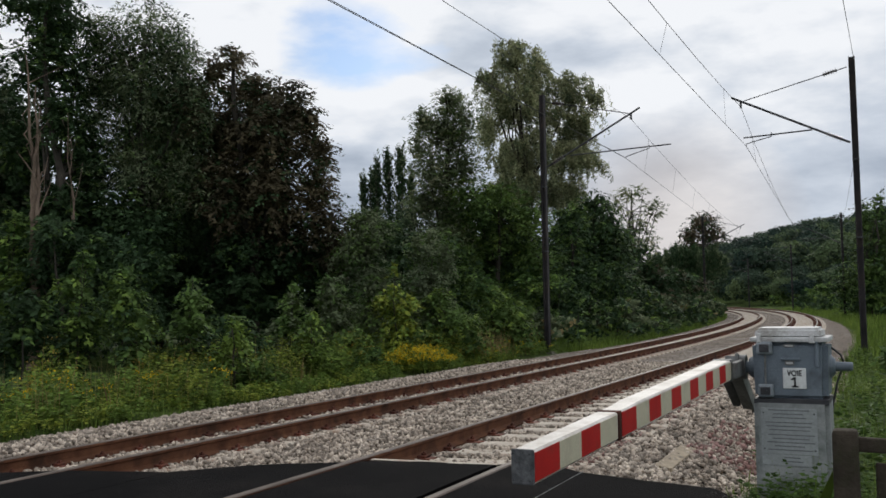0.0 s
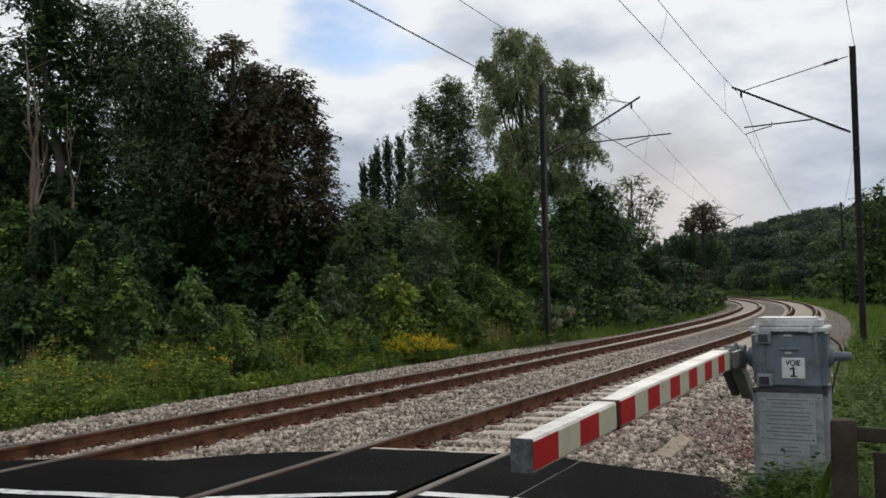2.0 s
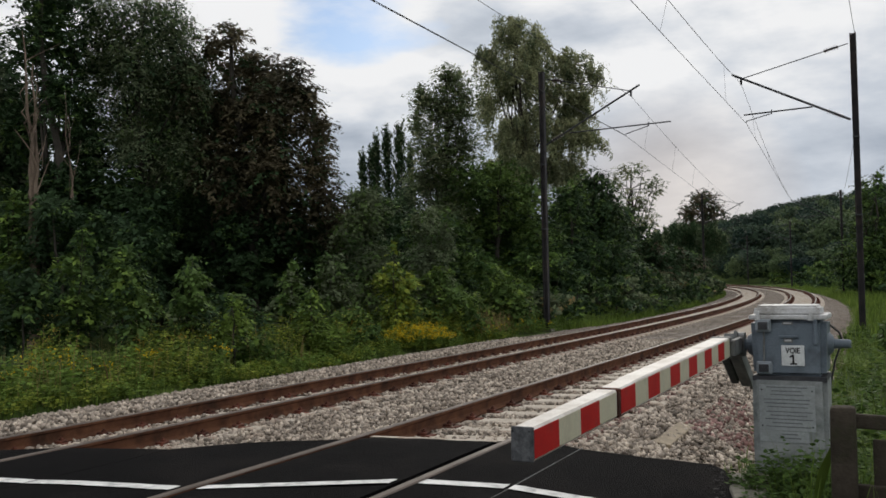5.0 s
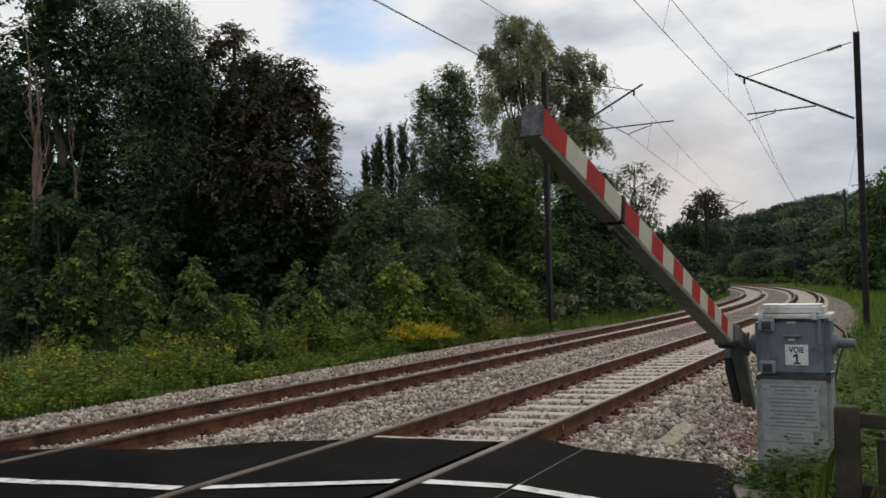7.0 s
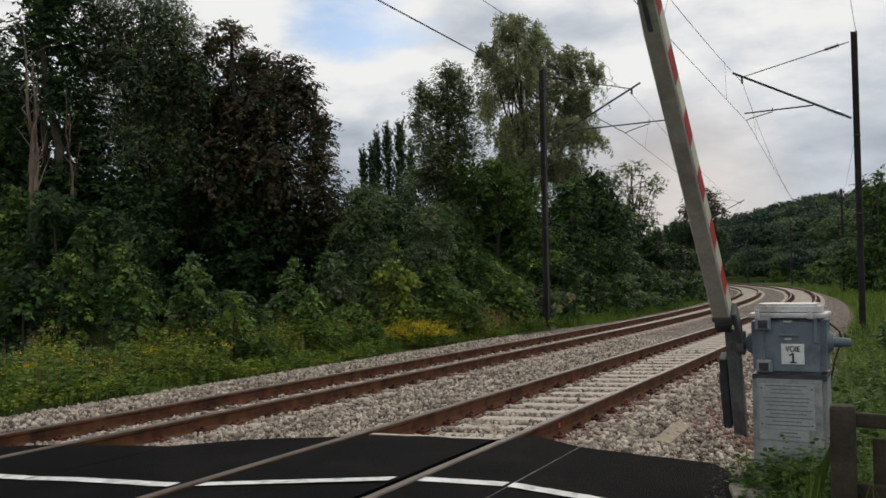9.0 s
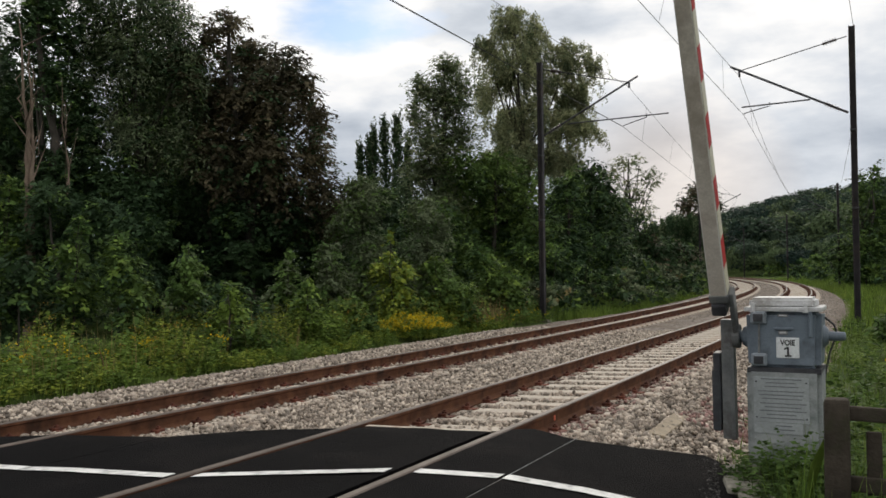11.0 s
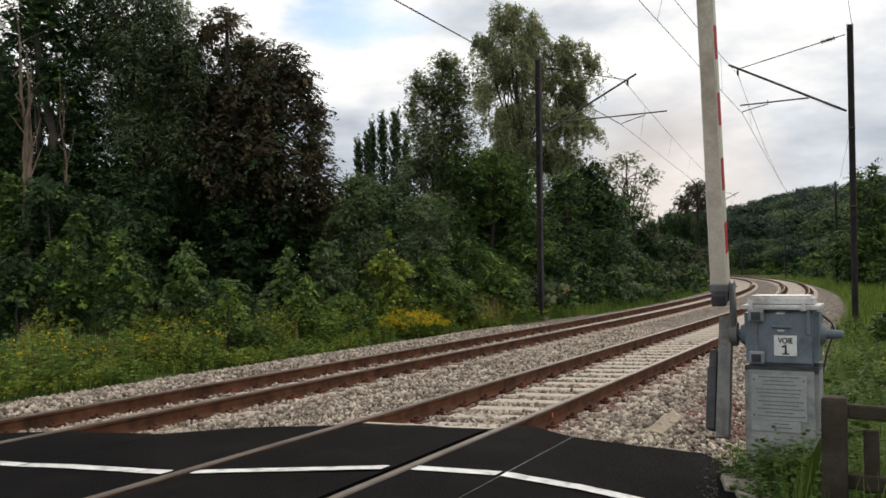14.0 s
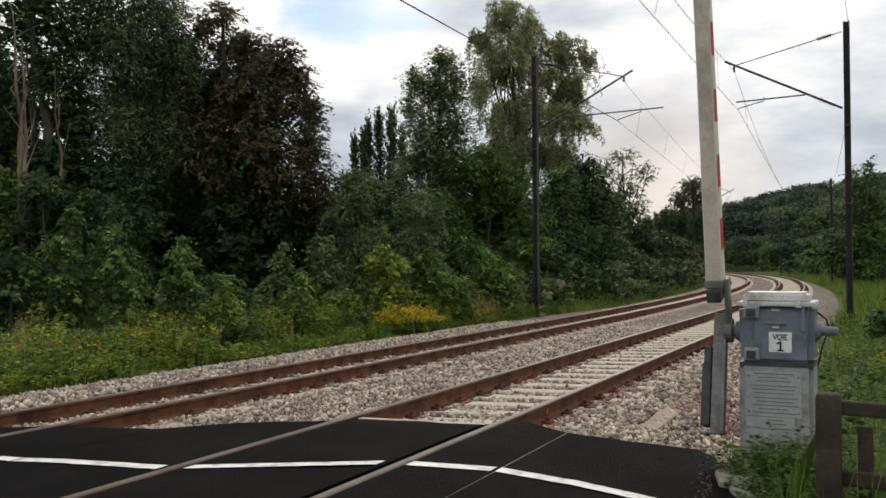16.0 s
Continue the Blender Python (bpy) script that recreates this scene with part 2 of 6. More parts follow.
M_LEAF = dict(
    dark=leaf("dark_green_leaves", (0.022, 0.045, 0.020), (0.054, 0.092, 0.038), translucent=0.2),
    mid=leaf("green_leaves", (0.046, 0.090, 0.027), (0.135, 0.205, 0.052)),
    bright=leaf("bright_green_leaves", (0.095, 0.16, 0.034), (0.21, 0.29, 0.055)),
    lime=leaf("yellow_green_leaves", (0.17, 0.22, 0.034), (0.29, 0.33, 0.055)),
    grey=leaf("grey_green_leaves", (0.105, 0.135, 0.075), (0.185, 0.22, 0.12), translucent=0.42),
    willow=leaf("pale_willow_leaves", (0.22, 0.24, 0.135), (0.36, 0.37, 0.21), translucent=0.55),
    copper=leaf("copper_leaves", (0.058, 0.054, 0.034), (0.120, 0.098, 0.056)),
    # the three far greens are tinted bluer to paint in distance haze
    far=leaf("haze_tinted_leaves", (0.032, 0.055, 0.038), (0.060, 0.090, 0.052), scale=0.045, var=0.2),
    far_dark=leaf("haze_tinted_dark_leaves", (0.018, 0.036, 0.030), (0.036, 0.062, 0.043), scale=0.045, var=0.2),
    far_light=leaf("haze_tinted_pale_leaves", (0.075, 0.112, 0.054), (0.115, 0.155, 0.068), scale=0.045, var=0.2),
    rusty=leaf("rusty_seed_heads", (0.24, 0.17, 0.035), (0.36, 0.27, 0.055), scale=2, var=0.3),
    grass=leaf("grass_blades", (0.085, 0.15, 0.026), (0.17, 0.23, 0.048), scale=0.9, var=0.45),
    dry=leaf("dry_stalks", (0.24, 0.19, 0.08), (0.36, 0.28, 0.13), scale=0.9, var=0.3),
    yellow=leaf("yellow_flowers", (0.50, 0.36, 0.015), (0.68, 0.50, 0.025), scale=2, var=0.25),
    weed=leaf("weed_leaves", (0.042, 0.080, 0.020), (0.098, 0.155, 0.036), scale=2.5, var=0.5),
)


# ---- building helpers ----
def thing(name, label, category, loc=(0, 0, 0), group="", kind=""):
    ob = new(name)
    ob.matrix_basis = Matrix.Translation(loc)
    return tagged(ob, label, category, group, kind)


def mesh_from(name, verts, faces, material, smooth=False):
    me = bpy.data.meshes.new(name)
    me.from_pydata([tuple(v) for v in verts], [], faces)
    me.update()
    for m in (material if isinstance(material, (list, tuple)) else [material]):
        me.materials.append(m)
    if smooth:
        me.shade_smooth()
    return me


def part(name, bm, material, parent=None, label="", smooth=False):
    """Links a bmesh as one mesh object, under a thing or part when given."""
    me = bpy.data.meshes.new(name)
    bm.to_mesh(me)
    bm.free()
    me.materials.append(material)
    if smooth:
        me.shade_smooth()
    ob = new(name, me)
    ob.parent = parent
    if label:
        ob["label"] = label
    return ob


def sheet(name, verts, faces, material, parent=None, label="", smooth=False):
    ob = new(name, mesh_from(name, verts, faces, material, smooth))
    ob.parent = parent
    if label:
        ob["label"] = label
    return ob


def box(size, at=(0, 0, 0), bevel=0.0, bm=None, rot=None, segs=2):
    """A bevelled block added to bm."""
    b = bmesh.new()
    bmesh.ops.create_cube(b, size=1)
    bmesh.ops.scale(b, vec=size, verts=b.verts)
    if bevel:
        bmesh.ops.bevel(b, geom=b.edges[:], offset=bevel, segments=segs, profile=0.6, affect="EDGES")
    m = Matrix.Translation(at) @ (rot or Matrix())
    bmesh.ops.transform(b, matrix=m, verts=b.verts)
    if bm is None:
        return b
    me = bpy.data.meshes.new("tmp")
    b.to_mesh(me)
    b.free()
    bm.from_mesh(me)
    bpy.data.meshes.remove(me)
    return bm


def rod(a, b_, r1, r2=None, segs=10, bm=None):
    """A tapered round bar between two points."""
    bm = bm or bmesh.new()
    a, b_ = Vector(a), Vector(b_)
    d = b_ - a
    q = d.to_track_quat("Z", "Y").to_matrix().to_4x4()
    bmesh.ops.create_cone(bm, cap_ends=True, segments=segs, radius1=r1, radius2=r1 if r2 is None else r2, depth=d.length,
                          matrix=Matrix.Translation((a + b_) / 2) @ q)
    return bm


def tube(points, radii, segs=8):
    """Vertices and faces of a tube through points."""
    vs, fs = [], []
    pts = [Vector(p) for p in points]
    for i, p in enumerate(pts):
        d = (pts[min(i + 1, len(pts) - 1)] - pts[max(i - 1, 0)]).normalized()
        u = d.orthogonal().normalized() if abs(d.z) > 0.98 else Vector((0, 0, 1)).cross(d).normalized()
        w = d.cross(u)
        for k in range(segs):
            a = 2 * math.pi * k / segs
            vs.append(p + (u * math.cos(a) + w * math.sin(a)) * radii[i])
    for i in range(len(pts) - 1):
        for k in range(segs):
            k2 = (k + 1) % segs
            fs.append((i * segs + k, i * segs + k2, (i + 1) * segs + k2, (i + 1) * segs + k))
    return vs, fs


def joined(list_of):
    vs, fs = [], []
    for v, f in list_of:
        n = len(vs)
        vs += v
        fs += [tuple(i + n for i in q) for q in f]
    return vs, fs


# ---- the line's plan: straight, then a long left-hand curve ----
S0, RADIUS = 24.0, 450.0


def along(lat, s):
    a = max(0.0, s - S0) / RADIUS
    y = s if s < S0 else S0 + RADIUS * math.sin(a)
    return -RADIUS * (1 - math.cos(a)) + lat * math.cos(a), y + lat * math.sin(a), a


def to_line(x, y):
    """Offset from the line's axis and distance along it."""
    if y < S0:
        return x, y
    cx, cy = -RADIUS, S0
    r = math.hypot(x - cx, y - cy)
    return r - RADIUS, S0 + RADIUS * math.atan2(y - cy, x - cx)


RAILS = {"A": (-3.092, 0.0), "B": (-4.599, -0.042), "D": (-6.975, -0.076), "C": (-8.482, -0.160)}


def lerp_table(x, table):
    for (x0, z0), (x1, z1) in zip(table, table[1:]):
        if x <= x1:
            return z0 + (z1 - z0) * min(1, max(0, (x - x0) / (x1 - x0)))
    return table[-1][1]


ROAD_Z = [(-14, -0.45), (-10, -0.28), (-8.482, -0.165), (-6.975, -0.081), (-6.0, -0.085), (-4.599, -0.047), (-3.092, -0.006), (-2.45, -0.04), (-1.4, -0.2), (0, -0.26), (6, -0.35)]
BED_Z = [(-12.1, -0.68), (-11.6, -0.53), (-10.6, -0.40), (-9.6, -0.33), (-8.482, -0.34), (-6.975, -0.265), (-5.8, -0.26), (-4.599, -0.235), (-3.092, -0.195), (-2.5, -0.2), (-1.9, -0.31), (-1.5, -0.46), (-1.1, -0.62)]


HILL_TOP = [(-90, 2), (-57, 6.5), (-31, 18), (-3, 22.5), (20, 26)]


def terrain(x, y):
    lat, s = to_line(x, y)
    z = -0.52
    if lat < -11.4:
        z = -0.52 + 0.25 * min(1, (-11.4 - lat) / 4) + 0.6 * max(0, min(1, (-lat - 16) / 30))
    elif lat > -1.6:
        z = -0.50 + 0.16 * min(1, (lat + 1.6) / 2) + 0.06 * max(0, min(lat - 1, 30))
    z += 0.10 * noise.noise(Vector((x * 0.3, y * 0.3, 0))) * min(1, abs(lat + 5.8) / 6)
    # wooded hill ahead and to the east
    d = math.hypot(x + 20, y)
    rise = max(0.0, min(1.0, (y - 165 + max(0, -x - 30) * 0.5 - max(0, x) * 0.9) / 250))
    rise = rise * rise * (3 - 2 * rise)
    top = lerp_table(x, HILL_TOP) + 3 * noise.noise(Vector((x * 0.012, y * 0.012, 3)))
    if x < -60:
        top *= max(0.0, 1 - (-60 - x) / 160)
    return z + rise * max(top, 0)


def build_ground():
    xs = sorted(set([-1500, -900, -600, -400, -300, -220, -160, -120] + list(range(-100, -30, 5)) + [x * 0.8 for x in range(-37, 20)] + list(range(17, 100, 6)) + [120, 160, 220, 300, 420, 600, 900, 1500]))
    ys = sorted(set([-1500, -800, -400, -200, -100, -50] + list(range(-20, 60, 2)) + list(range(60, 460, 8)) + [480, 520, 600, 800, 1100, 1600]))
    vs = [(x, y, terrain(x, y) - (0.25 if (-11.6 if y < 30 else -9.4) < to_line(x, y)[0] < (-1.5 if y > 13 else -0.9) else 0)) for y in ys for x in xs]
    n = len(xs)
    fs = [(j * n + i, j * n + i + 1, (j + 1) * n + i + 1, (j + 1) * n + i) for j in range(len(ys) - 1) for i in range(n - 1)]
    ob = sheet("ground", vs, fs, M_GROUND, smooth=True)
    tagged(ob, "uneven green verge, meadow and wooded hillside ground", "ground", kind="structure")


build_ground()


def stations(a, b, near=2.0):
    out, s = [], a
    while s < b:
        out.append(s)
        s += near if s < 60 else 5.0
    return out + [b]


SHOULDER = [(26, -12.1), (36, -9.9), (260, -9.9)]


def build_bed():
    lats = [p[0] for p in BED_Z]
    lats = sorted(set(lats + [x * 0.5 for x in range(-24, -1)]))
    ss = stations(7.0, 260, 0.5)
    vs = []
    for s in ss:
        for l in lats:
            x, y, _ = along(max(l, lerp_table(s, SHOULDER)), s)
            vs.append((x, y, lerp_table(l, BED_Z) - 0.02 + 0.025 * noise.noise(Vector((x * 2, y * 2, 0)))))
    n = len(lats)
    fs = [(j * n + i, j * n + i + 1, (j + 1) * n + i + 1, (j + 1) * n + i) for j in range(len(ss) - 1) for i in range(n - 1)]
    # the bed runs on under the crossing
    ss2 = [-20, 0, 4, 7.0]
    k = len(vs)
    for s in ss2:
        for l in lats:
            vs.append((l, s, lerp_table(l, BED_Z) - 0.03 - (0.18 if s < 4.5 else 0.0)))
    fs += [(k + j * n + i, k + j * n + i + 1, k + (j + 1) * n + i + 1, k + (j + 1) * n + i) for j in range(3) for i in range(n - 1)]
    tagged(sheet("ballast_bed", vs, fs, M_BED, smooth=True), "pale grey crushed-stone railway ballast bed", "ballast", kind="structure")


build_bed()


# ---- level crossing surface ----
FAR_EDGE = [(-14, 4.4), (-9.5, 5.2), (-8.4, 5.55), (-7.0, 5.95), (-6.0, 6.25), (-5.5, 6.75), (-4.66, 7.12), (-4.2, 7.3), (-3.2, 7.3), (-2.95, 7.62), (-2.44, 7.42), (-1.9, 7.66), (-1.42, 7.95), (-1.2, 7.5), (-0.9, 6.5), (-0.3, 5.2), (0.6, 4.0), (4, 2.5)]


def slab(name, x0, x1, parent, label=""):
    """A strip of road surface between two offsets, with a broken far edge and a worn lip."""
    cols = max(2, int((x1 - x0) / 0.12))
    vs, fs = [], []
    rows_ = [-12, -4, 0, 2, 3, 4, 4.5, 5, 5.5, 6, 6.5, 7]
    for i in range(cols + 1):
        x = x0 + (x1 - x0) * i / cols
        ye = lerp_table(x, FAR_EDGE) + 0.05 * noise.noise(Vector((x * 3, 0, 0))) + 0.02 * noise.noise(Vector((x * 14, 0, 5)))
        z = lerp_table(x, ROAD_Z)
        ys = [y for y in rows_ if y < ye - 0.15]
        ys = [rows_[0]] * (len(rows_) - len(ys)) + ys
        for y in ys:
            vs.append((x, y, z + 0.006 * noise.noise(Vector((x * 1.3, y * 1.3, 0)))))
        vs.append((x, ye - 0.04, z - 0.002))
        vs.append((x, ye, z - 0.015))
        vs.append((x, ye + 0.03, z - 0.22))
    n = len(rows_) + 3
    for i in range(cols):
        for j in range(n - 1):
            fs.append((i * n + j, (i + 1) * n + j, (i + 1) * n + j + 1, i * n + j + 1))
    # side walls down into the flangeways
    for i in (0, cols):
        k = len(vs)
        for j in range(n):
            v = vs[i * n + j]
            vs.append((v[0], v[1], v[2] - 0.15))
        for j in range(n - 1):
            q = (i * n + j, i * n + j + 1, k + j + 1, k + j)
            fs.append(q if i == 0 else q[::-1])
    return sheet(name, vs, fs, M_ASPHALT, parent, label)


road = thing("road", "dark asphalt road over the level crossing", "road", kind="structure")
slab("asphalt_panel", -14, -8.55, road)
slab("asphalt_panel", -8.38, -7.05, road)
slab("asphalt_panel", -6.91, -5.985, road)
slab("asphalt_panel", -5.975, -4.645, road)
slab("asphalt_panel", -4.50, -3.20, road)
slab("asphalt_panel", -3.05, -2.462, road)
slab("asphalt_panel", -2.445, 4, road)
sheet("joint_strip", *joined([tube([(-2.453, -8, -0.045), (-2.453, 4, -0.045), (-2.453, 7.42, -0.045)], [0.006] * 3, 4)]), M_STEEL, road)
sheet("panel_end_beam", [(-4.5, 7.3, -0.055), (-3.2, 7.3, -0.02), (-3.2, 7.38, -0.02), (-4.5, 7.38, -0.055), (-4.5, 7.3, -0.25), (-3.2, 7.3, -0.25), (-3.2, 7.38, -0.25), (-4.5, 7.38, -0.25)],
      [(0, 1, 2, 3), (3, 2, 6, 7), (0, 3, 7, 4), (1, 5, 6, 2)], M_SLEEPER, road, "pale concrete end beam of the crossing panel")
sheet("panel_end_beam", [(-3.2, 7.3, -0.015), (-3.125, 7.34, -0.012), (-3.125, 7.42, -0.012), (-3.2, 7.38, -0.015), (-3.2, 7.3, -0.2), (-3.125, 7.34, -0.2), (-3.125, 7.42, -0.2), (-3.2, 7.38, -0.2)],
      [(0, 1, 2, 3), (3, 2, 6, 7), (0, 3, 7, 4), (1, 5, 6, 2)], M_SLEEPER, road)

WHITE_LINE = [(-9.0, 4.1), (-6.2, 4.72), (-5.57, 4.83), (-4.66, 4.90), (-3.3, 5.5), (-2.48, 5.80), (-1.9, 5.98), (-1.4, 6.05), (-0.6, 5.6), (0.6, 3.0)]


def paint_line(x0, x1, y_of, width, parent):
    cols = max(2, int((x1 - x0) / 0.06))
    vs, fs = [], []
    for i in range(cols + 1):
        x = x0 + (x1 - x0) * i / cols
        y, z = y_of(x), lerp_table(x, ROAD_Z) + 0.009
        e = 0.012
        vs += [(x, y - width / 2 + e * noise.noise(Vector((x * 9, 1, 0))), z), (x, y + width / 2 + e * noise.noise(Vector((x * 9, 7, 0))), z)]
        if i:
            fs.append((2 * i - 2, 2 * i, 2 * i + 1, 2 * i - 1))
    return sheet("edge_line", vs, fs, M_LINE, parent, "worn white road edge line")


for a_, b_ in ((-9, -8.56), (-8.36, -7.08), (-6.9, -5.99), (-5.97, -4.66), (-4.48, -3.22), (-3.03, -2.47), (-2.44, -1.1)):
    paint_line(a_, b_, lambda x: lerp_table(x, WHITE_LINE), 0.13, road)


# ---- tracks ----
PROFILE = [(-0.075, -0.172), (-0.075, -0.160), (-0.02, -0.140), (-0.009, -0.125), (-0.009, -0.050), (-0.034, -0.036), (-0.036, -0.010), (-0.028, 0.0),
           (0.028, 0.0), (0.036, -0.010), (0.034, -0.036), (0.009, -0.050), (0.009, -0.125), (0.02, -0.140), (0.075, -0.160), (0.075, -0.172)]


def rail(lat, z, parent):
    ss = [-20.0, 0.0, 12.0] + stations(24.0, 250, 3.0)
    n = len(PROFILE)
    vs = []
    for s in ss:
        for dx, dz in PROFILE:
            x, y, _ = along(lat + dx, s)
            vs.append((x, y, z + dz))
    fs, mi = [], []
    for j in range(len(ss) - 1):
        for i in range(n):
            fs.append((j * n + i, j * n + (i + 1) % n, (j + 1) * n + (i + 1) % n, (j + 1) * n + i))
            mi.append(1 if 6 <= i <= 8 else 0)
    me = mesh_from("rail", vs, fs, [M_RUST, M_HEAD])
    me.polygons.foreach_set("material_index", mi)
    ob = new("rail", me)
    ob.parent = parent
    return ob


def sleeper_mesh():
    b = bmesh.new()
    bmesh.ops.create_cube(b, size=1)
    bmesh.ops.scale(b, vec=(2.46, 0.33, 0.2), verts=b.verts)
    for v in b.verts:
        if v.co.z > 0:
            v.co.y *= 0.86
            v.co.x *= 0.985
    bmesh.ops.bevel(b, geom=b.edges[:], offset=0.02, segments=1, affect="EDGES")
    me = bpy.data.meshes.new("sleeper")
    b.to_mesh(me)
    b.free()
    me.materials.append(M_SLEEPER)
    return me


def clip_mesh():
    b = box((0.19, 0.16, 0.024), (0.035, 0, 0.016), 0.004, segs=1)
    box((0.10, 0.12, 0.032), (0.004, 0, 0.038), 0.010, b, segs=1)
    rod((0.012, 0, 0.03), (0.012, 0, 0.088), 0.016, 0.014, 6, b)
    rod((0.012, 0, 0.052), (0.012, 0, 0.074), 0.030, 0.027, 6, b)
    me = bpy.data.meshes.new("rail_clip")
    b.to_mesh(me)
    b.free()
    me.materials.append(M_CLIP)
    return me


SLEEPER, CLIP = sleeper_mesh(), clip_mesh()


def lay_pieces(tr, outer, inner, first):
    (la, za), (lb, zb) = RAILS[outer], RAILS[inner]
    mid, zm, tilt = (la + lb) / 2, (za + zb) / 2, math.atan2(za - zb, la - lb)
    far_s, far_c = [], []
    s, k = first, 0
    while s < 210:
        x, y, a = along(mid, s)
        m = Matrix.Translation((x, y, zm - 0.274)) @ Matrix.Rotation(a, 4, "Z") @ Matrix.Rotation(-tilt, 4, "Y") @ Matrix.Rotation(0.012 * math.sin(k * 7.1), 4, "Z")
        clips = []
        for lr, zr in ((la, za), (lb, zb)):
            for sgn in (1, -1):
                cx, cy, ca = along(lr + sgn * 0.105, s)
                clips.append(Matrix.Translation((cx, cy, zr - 0.183)) @ Matrix.Rotation(ca + (0 if sgn > 0 else math.pi), 4, "Z"))
        if s < 46:
            ob = new("sleeper", SLEEPER)
            ob.parent, ob.matrix_basis = tr, m
            for c in clips:
                ob = new("rail_clip", CLIP)
                ob.parent, ob.matrix_basis = tr, c
        else:
            far_s.append(m)
            if s < 85:
                far_c += clips
        s += 0.6
        k += 1
    for nm, me, ms in (("sleeper_run", SLEEPER, far_s), ("clip_run", CLIP, far_c)):
        co = np.array([v.co[:] for v in me.vertices])
        pf = [tuple(p.vertices) for p in me.polygons]
        vs, fs = [], []
        for m in ms:
            A = np.array(m)
            n = len(vs)
            vs += (co @ A[:3, :3].T + A[:3, 3]).tolist()
            fs += [tuple(i + n for i in f) for f in pf]
        tagged(sheet(nm, vs, fs, me.materials[0], tr), kind="stuff")


def scatter_stones(name, label, count, place, sizes, material, seed):
    """Angular broken stones, joined: each is a squashed, jittered octahedron with cut corners."""
    rng = np.random.default_rng(seed)
    base = np.array([(1, 0, 0), (-1, 0, 0), (0, 1, 0), (0, -1, 0), (0, 0, 1), (0, 0, -1), (.62, .62, .55), (-.62, .6, .5), (.6, -.64, .52), (-.6, -.6, .55)], float)
    tris = [(0, 6, 4), (6, 2, 4), (2, 7, 4), (7, 1, 4), (1, 9, 4), (9, 3, 4), (3, 8, 4), (8, 0, 4), (0, 2, 6), (2, 1, 7), (1, 3, 9), (3, 0, 8), (2, 0, 5), (1, 2, 5), (3, 1, 5), (0, 3, 5)]
    P = np.array(place(rng, count))
    n = len(P)
    sz = rng.uniform(*sizes, (n, 1, 1)) * rng.uniform(0.65, 1.25, (n, 1, 3))
    V = base[None] * rng.uniform(0.6, 1.3, (n, len(base), 1)) * sz
    q = rng.normal(size=(n, 4))
    q /= np.linalg.norm(q, axis=1, keepdims=True)
    w, x, y, z = q.T
    Rm = np.stack([1 - 2 * (y * y + z * z), 2 * (x * y - z * w), 2 * (x * z + y * w), 2 * (x * y + z * w), 1 - 2 * (x * x + z * z), 2 * (y * z - x * w),
                   2 * (x * z - y * w), 2 * (y * z + x * w), 1 - 2 * (x * x + y * y)], 1).reshape(n, 3, 3)
    V = np.einsum("nij,nkj->nki", Rm, V) + P[:, None, :]
    F = (np.array(tris)[None] + (np.arange(n) * len(base))[:, None, None]).reshape(-1, 3)
    ob = new(name, quick_mesh(name, V.reshape(-1, 3), F, material))
    return tagged(ob, label, "ballast", kind="stuff")


def quick_mesh(name, V, F, material):
    me = bpy.data.meshes.new(name)
    V, F = np.ascontiguousarray(V, np.float32), np.ascontiguousarray(F, np.int32)
    k = F.shape[1]
    me.vertices.add(len(V))
    me.vertices.foreach_set("co", V.ravel())
    me.loops.add(F.size)
    me.loops.foreach_set("vertex_index", F.ravel())
    me.polygons.add(len(F))
    me.polygons.foreach_set("loop_start", np.arange(0, F.size, k, dtype=np.int32))
    me.update(calc_edges=True)
    me.materials.append(material)
    return me


def in_strip(lat0, lat1, s0, s1, lift=0.0):
    def place(rng, count):
        out = []
        while len(out) < count:
            l, s = rng.uniform(lat0, lat1), s0 + (s1 - s0) * rng.random() ** 1.5
            x, y, _ = along(l, s)
            if y < lerp_table(x, FAR_EDGE) + 0.07 or (x > -1.12 and 7.35 < y < 8.15):
                continue
            if any(abs(l - r) < 0.085 for r, _ in RAILS.values()):
                continue
            z = lerp_table(l, BED_Z) + lift + rng.uniform(-0.01, 0.035)
            first = 7.75 if l > -5.8 else 6.45
            on_sleeper = abs((s - first + 0.3) % 0.6 - 0.3) < 0.15
            if (-4.9 < l < -2.75 or -8.8 < l < -6.65):
                if on_sleeper and rng.random() < (0.35 if s < 9.2 else 0.97):
                    continue
                if -4.5 < l < -3.2 or -8.4 < l < -7.1:
                    z -= 0.012
            out.append((x, y, z))
        return out
    return place


def tracks():
    t1 = thing("railway_track", "rusty steel railway track on pale concrete sleepers", "railway track", group="railway tracks")
    t2 = thing("railway_track", "rusty steel railway track on pale concrete sleepers", "railway track", group="railway tracks")
    for k in "AB":
        rail(*RAILS[k], t1)
    for k in "DC":
        rail(*RAILS[k], t2)
    return t1, t2


TRACK_1, TRACK_2 = tracks()


# ---- barrier machine ----
PIVOT = Vector((-1.19, 7.78, 0.835))


def text_mesh(body, size):
    cu = bpy.data.curves.new("lettering", "FONT")
    cu.body, cu.size, cu.align_x, cu.extrude, cu.offset = body, size, "CENTER", 0.0008, 0.0016
    ob = bpy.data.objects.new("lettering", cu)
    scene.collection.objects.link(ob)
    me = bpy.data.meshes.new_from_object(ob.evaluated_get(bpy.context.evaluated_depsgraph_get()))
    bpy.data.objects.remove(ob)
    return me


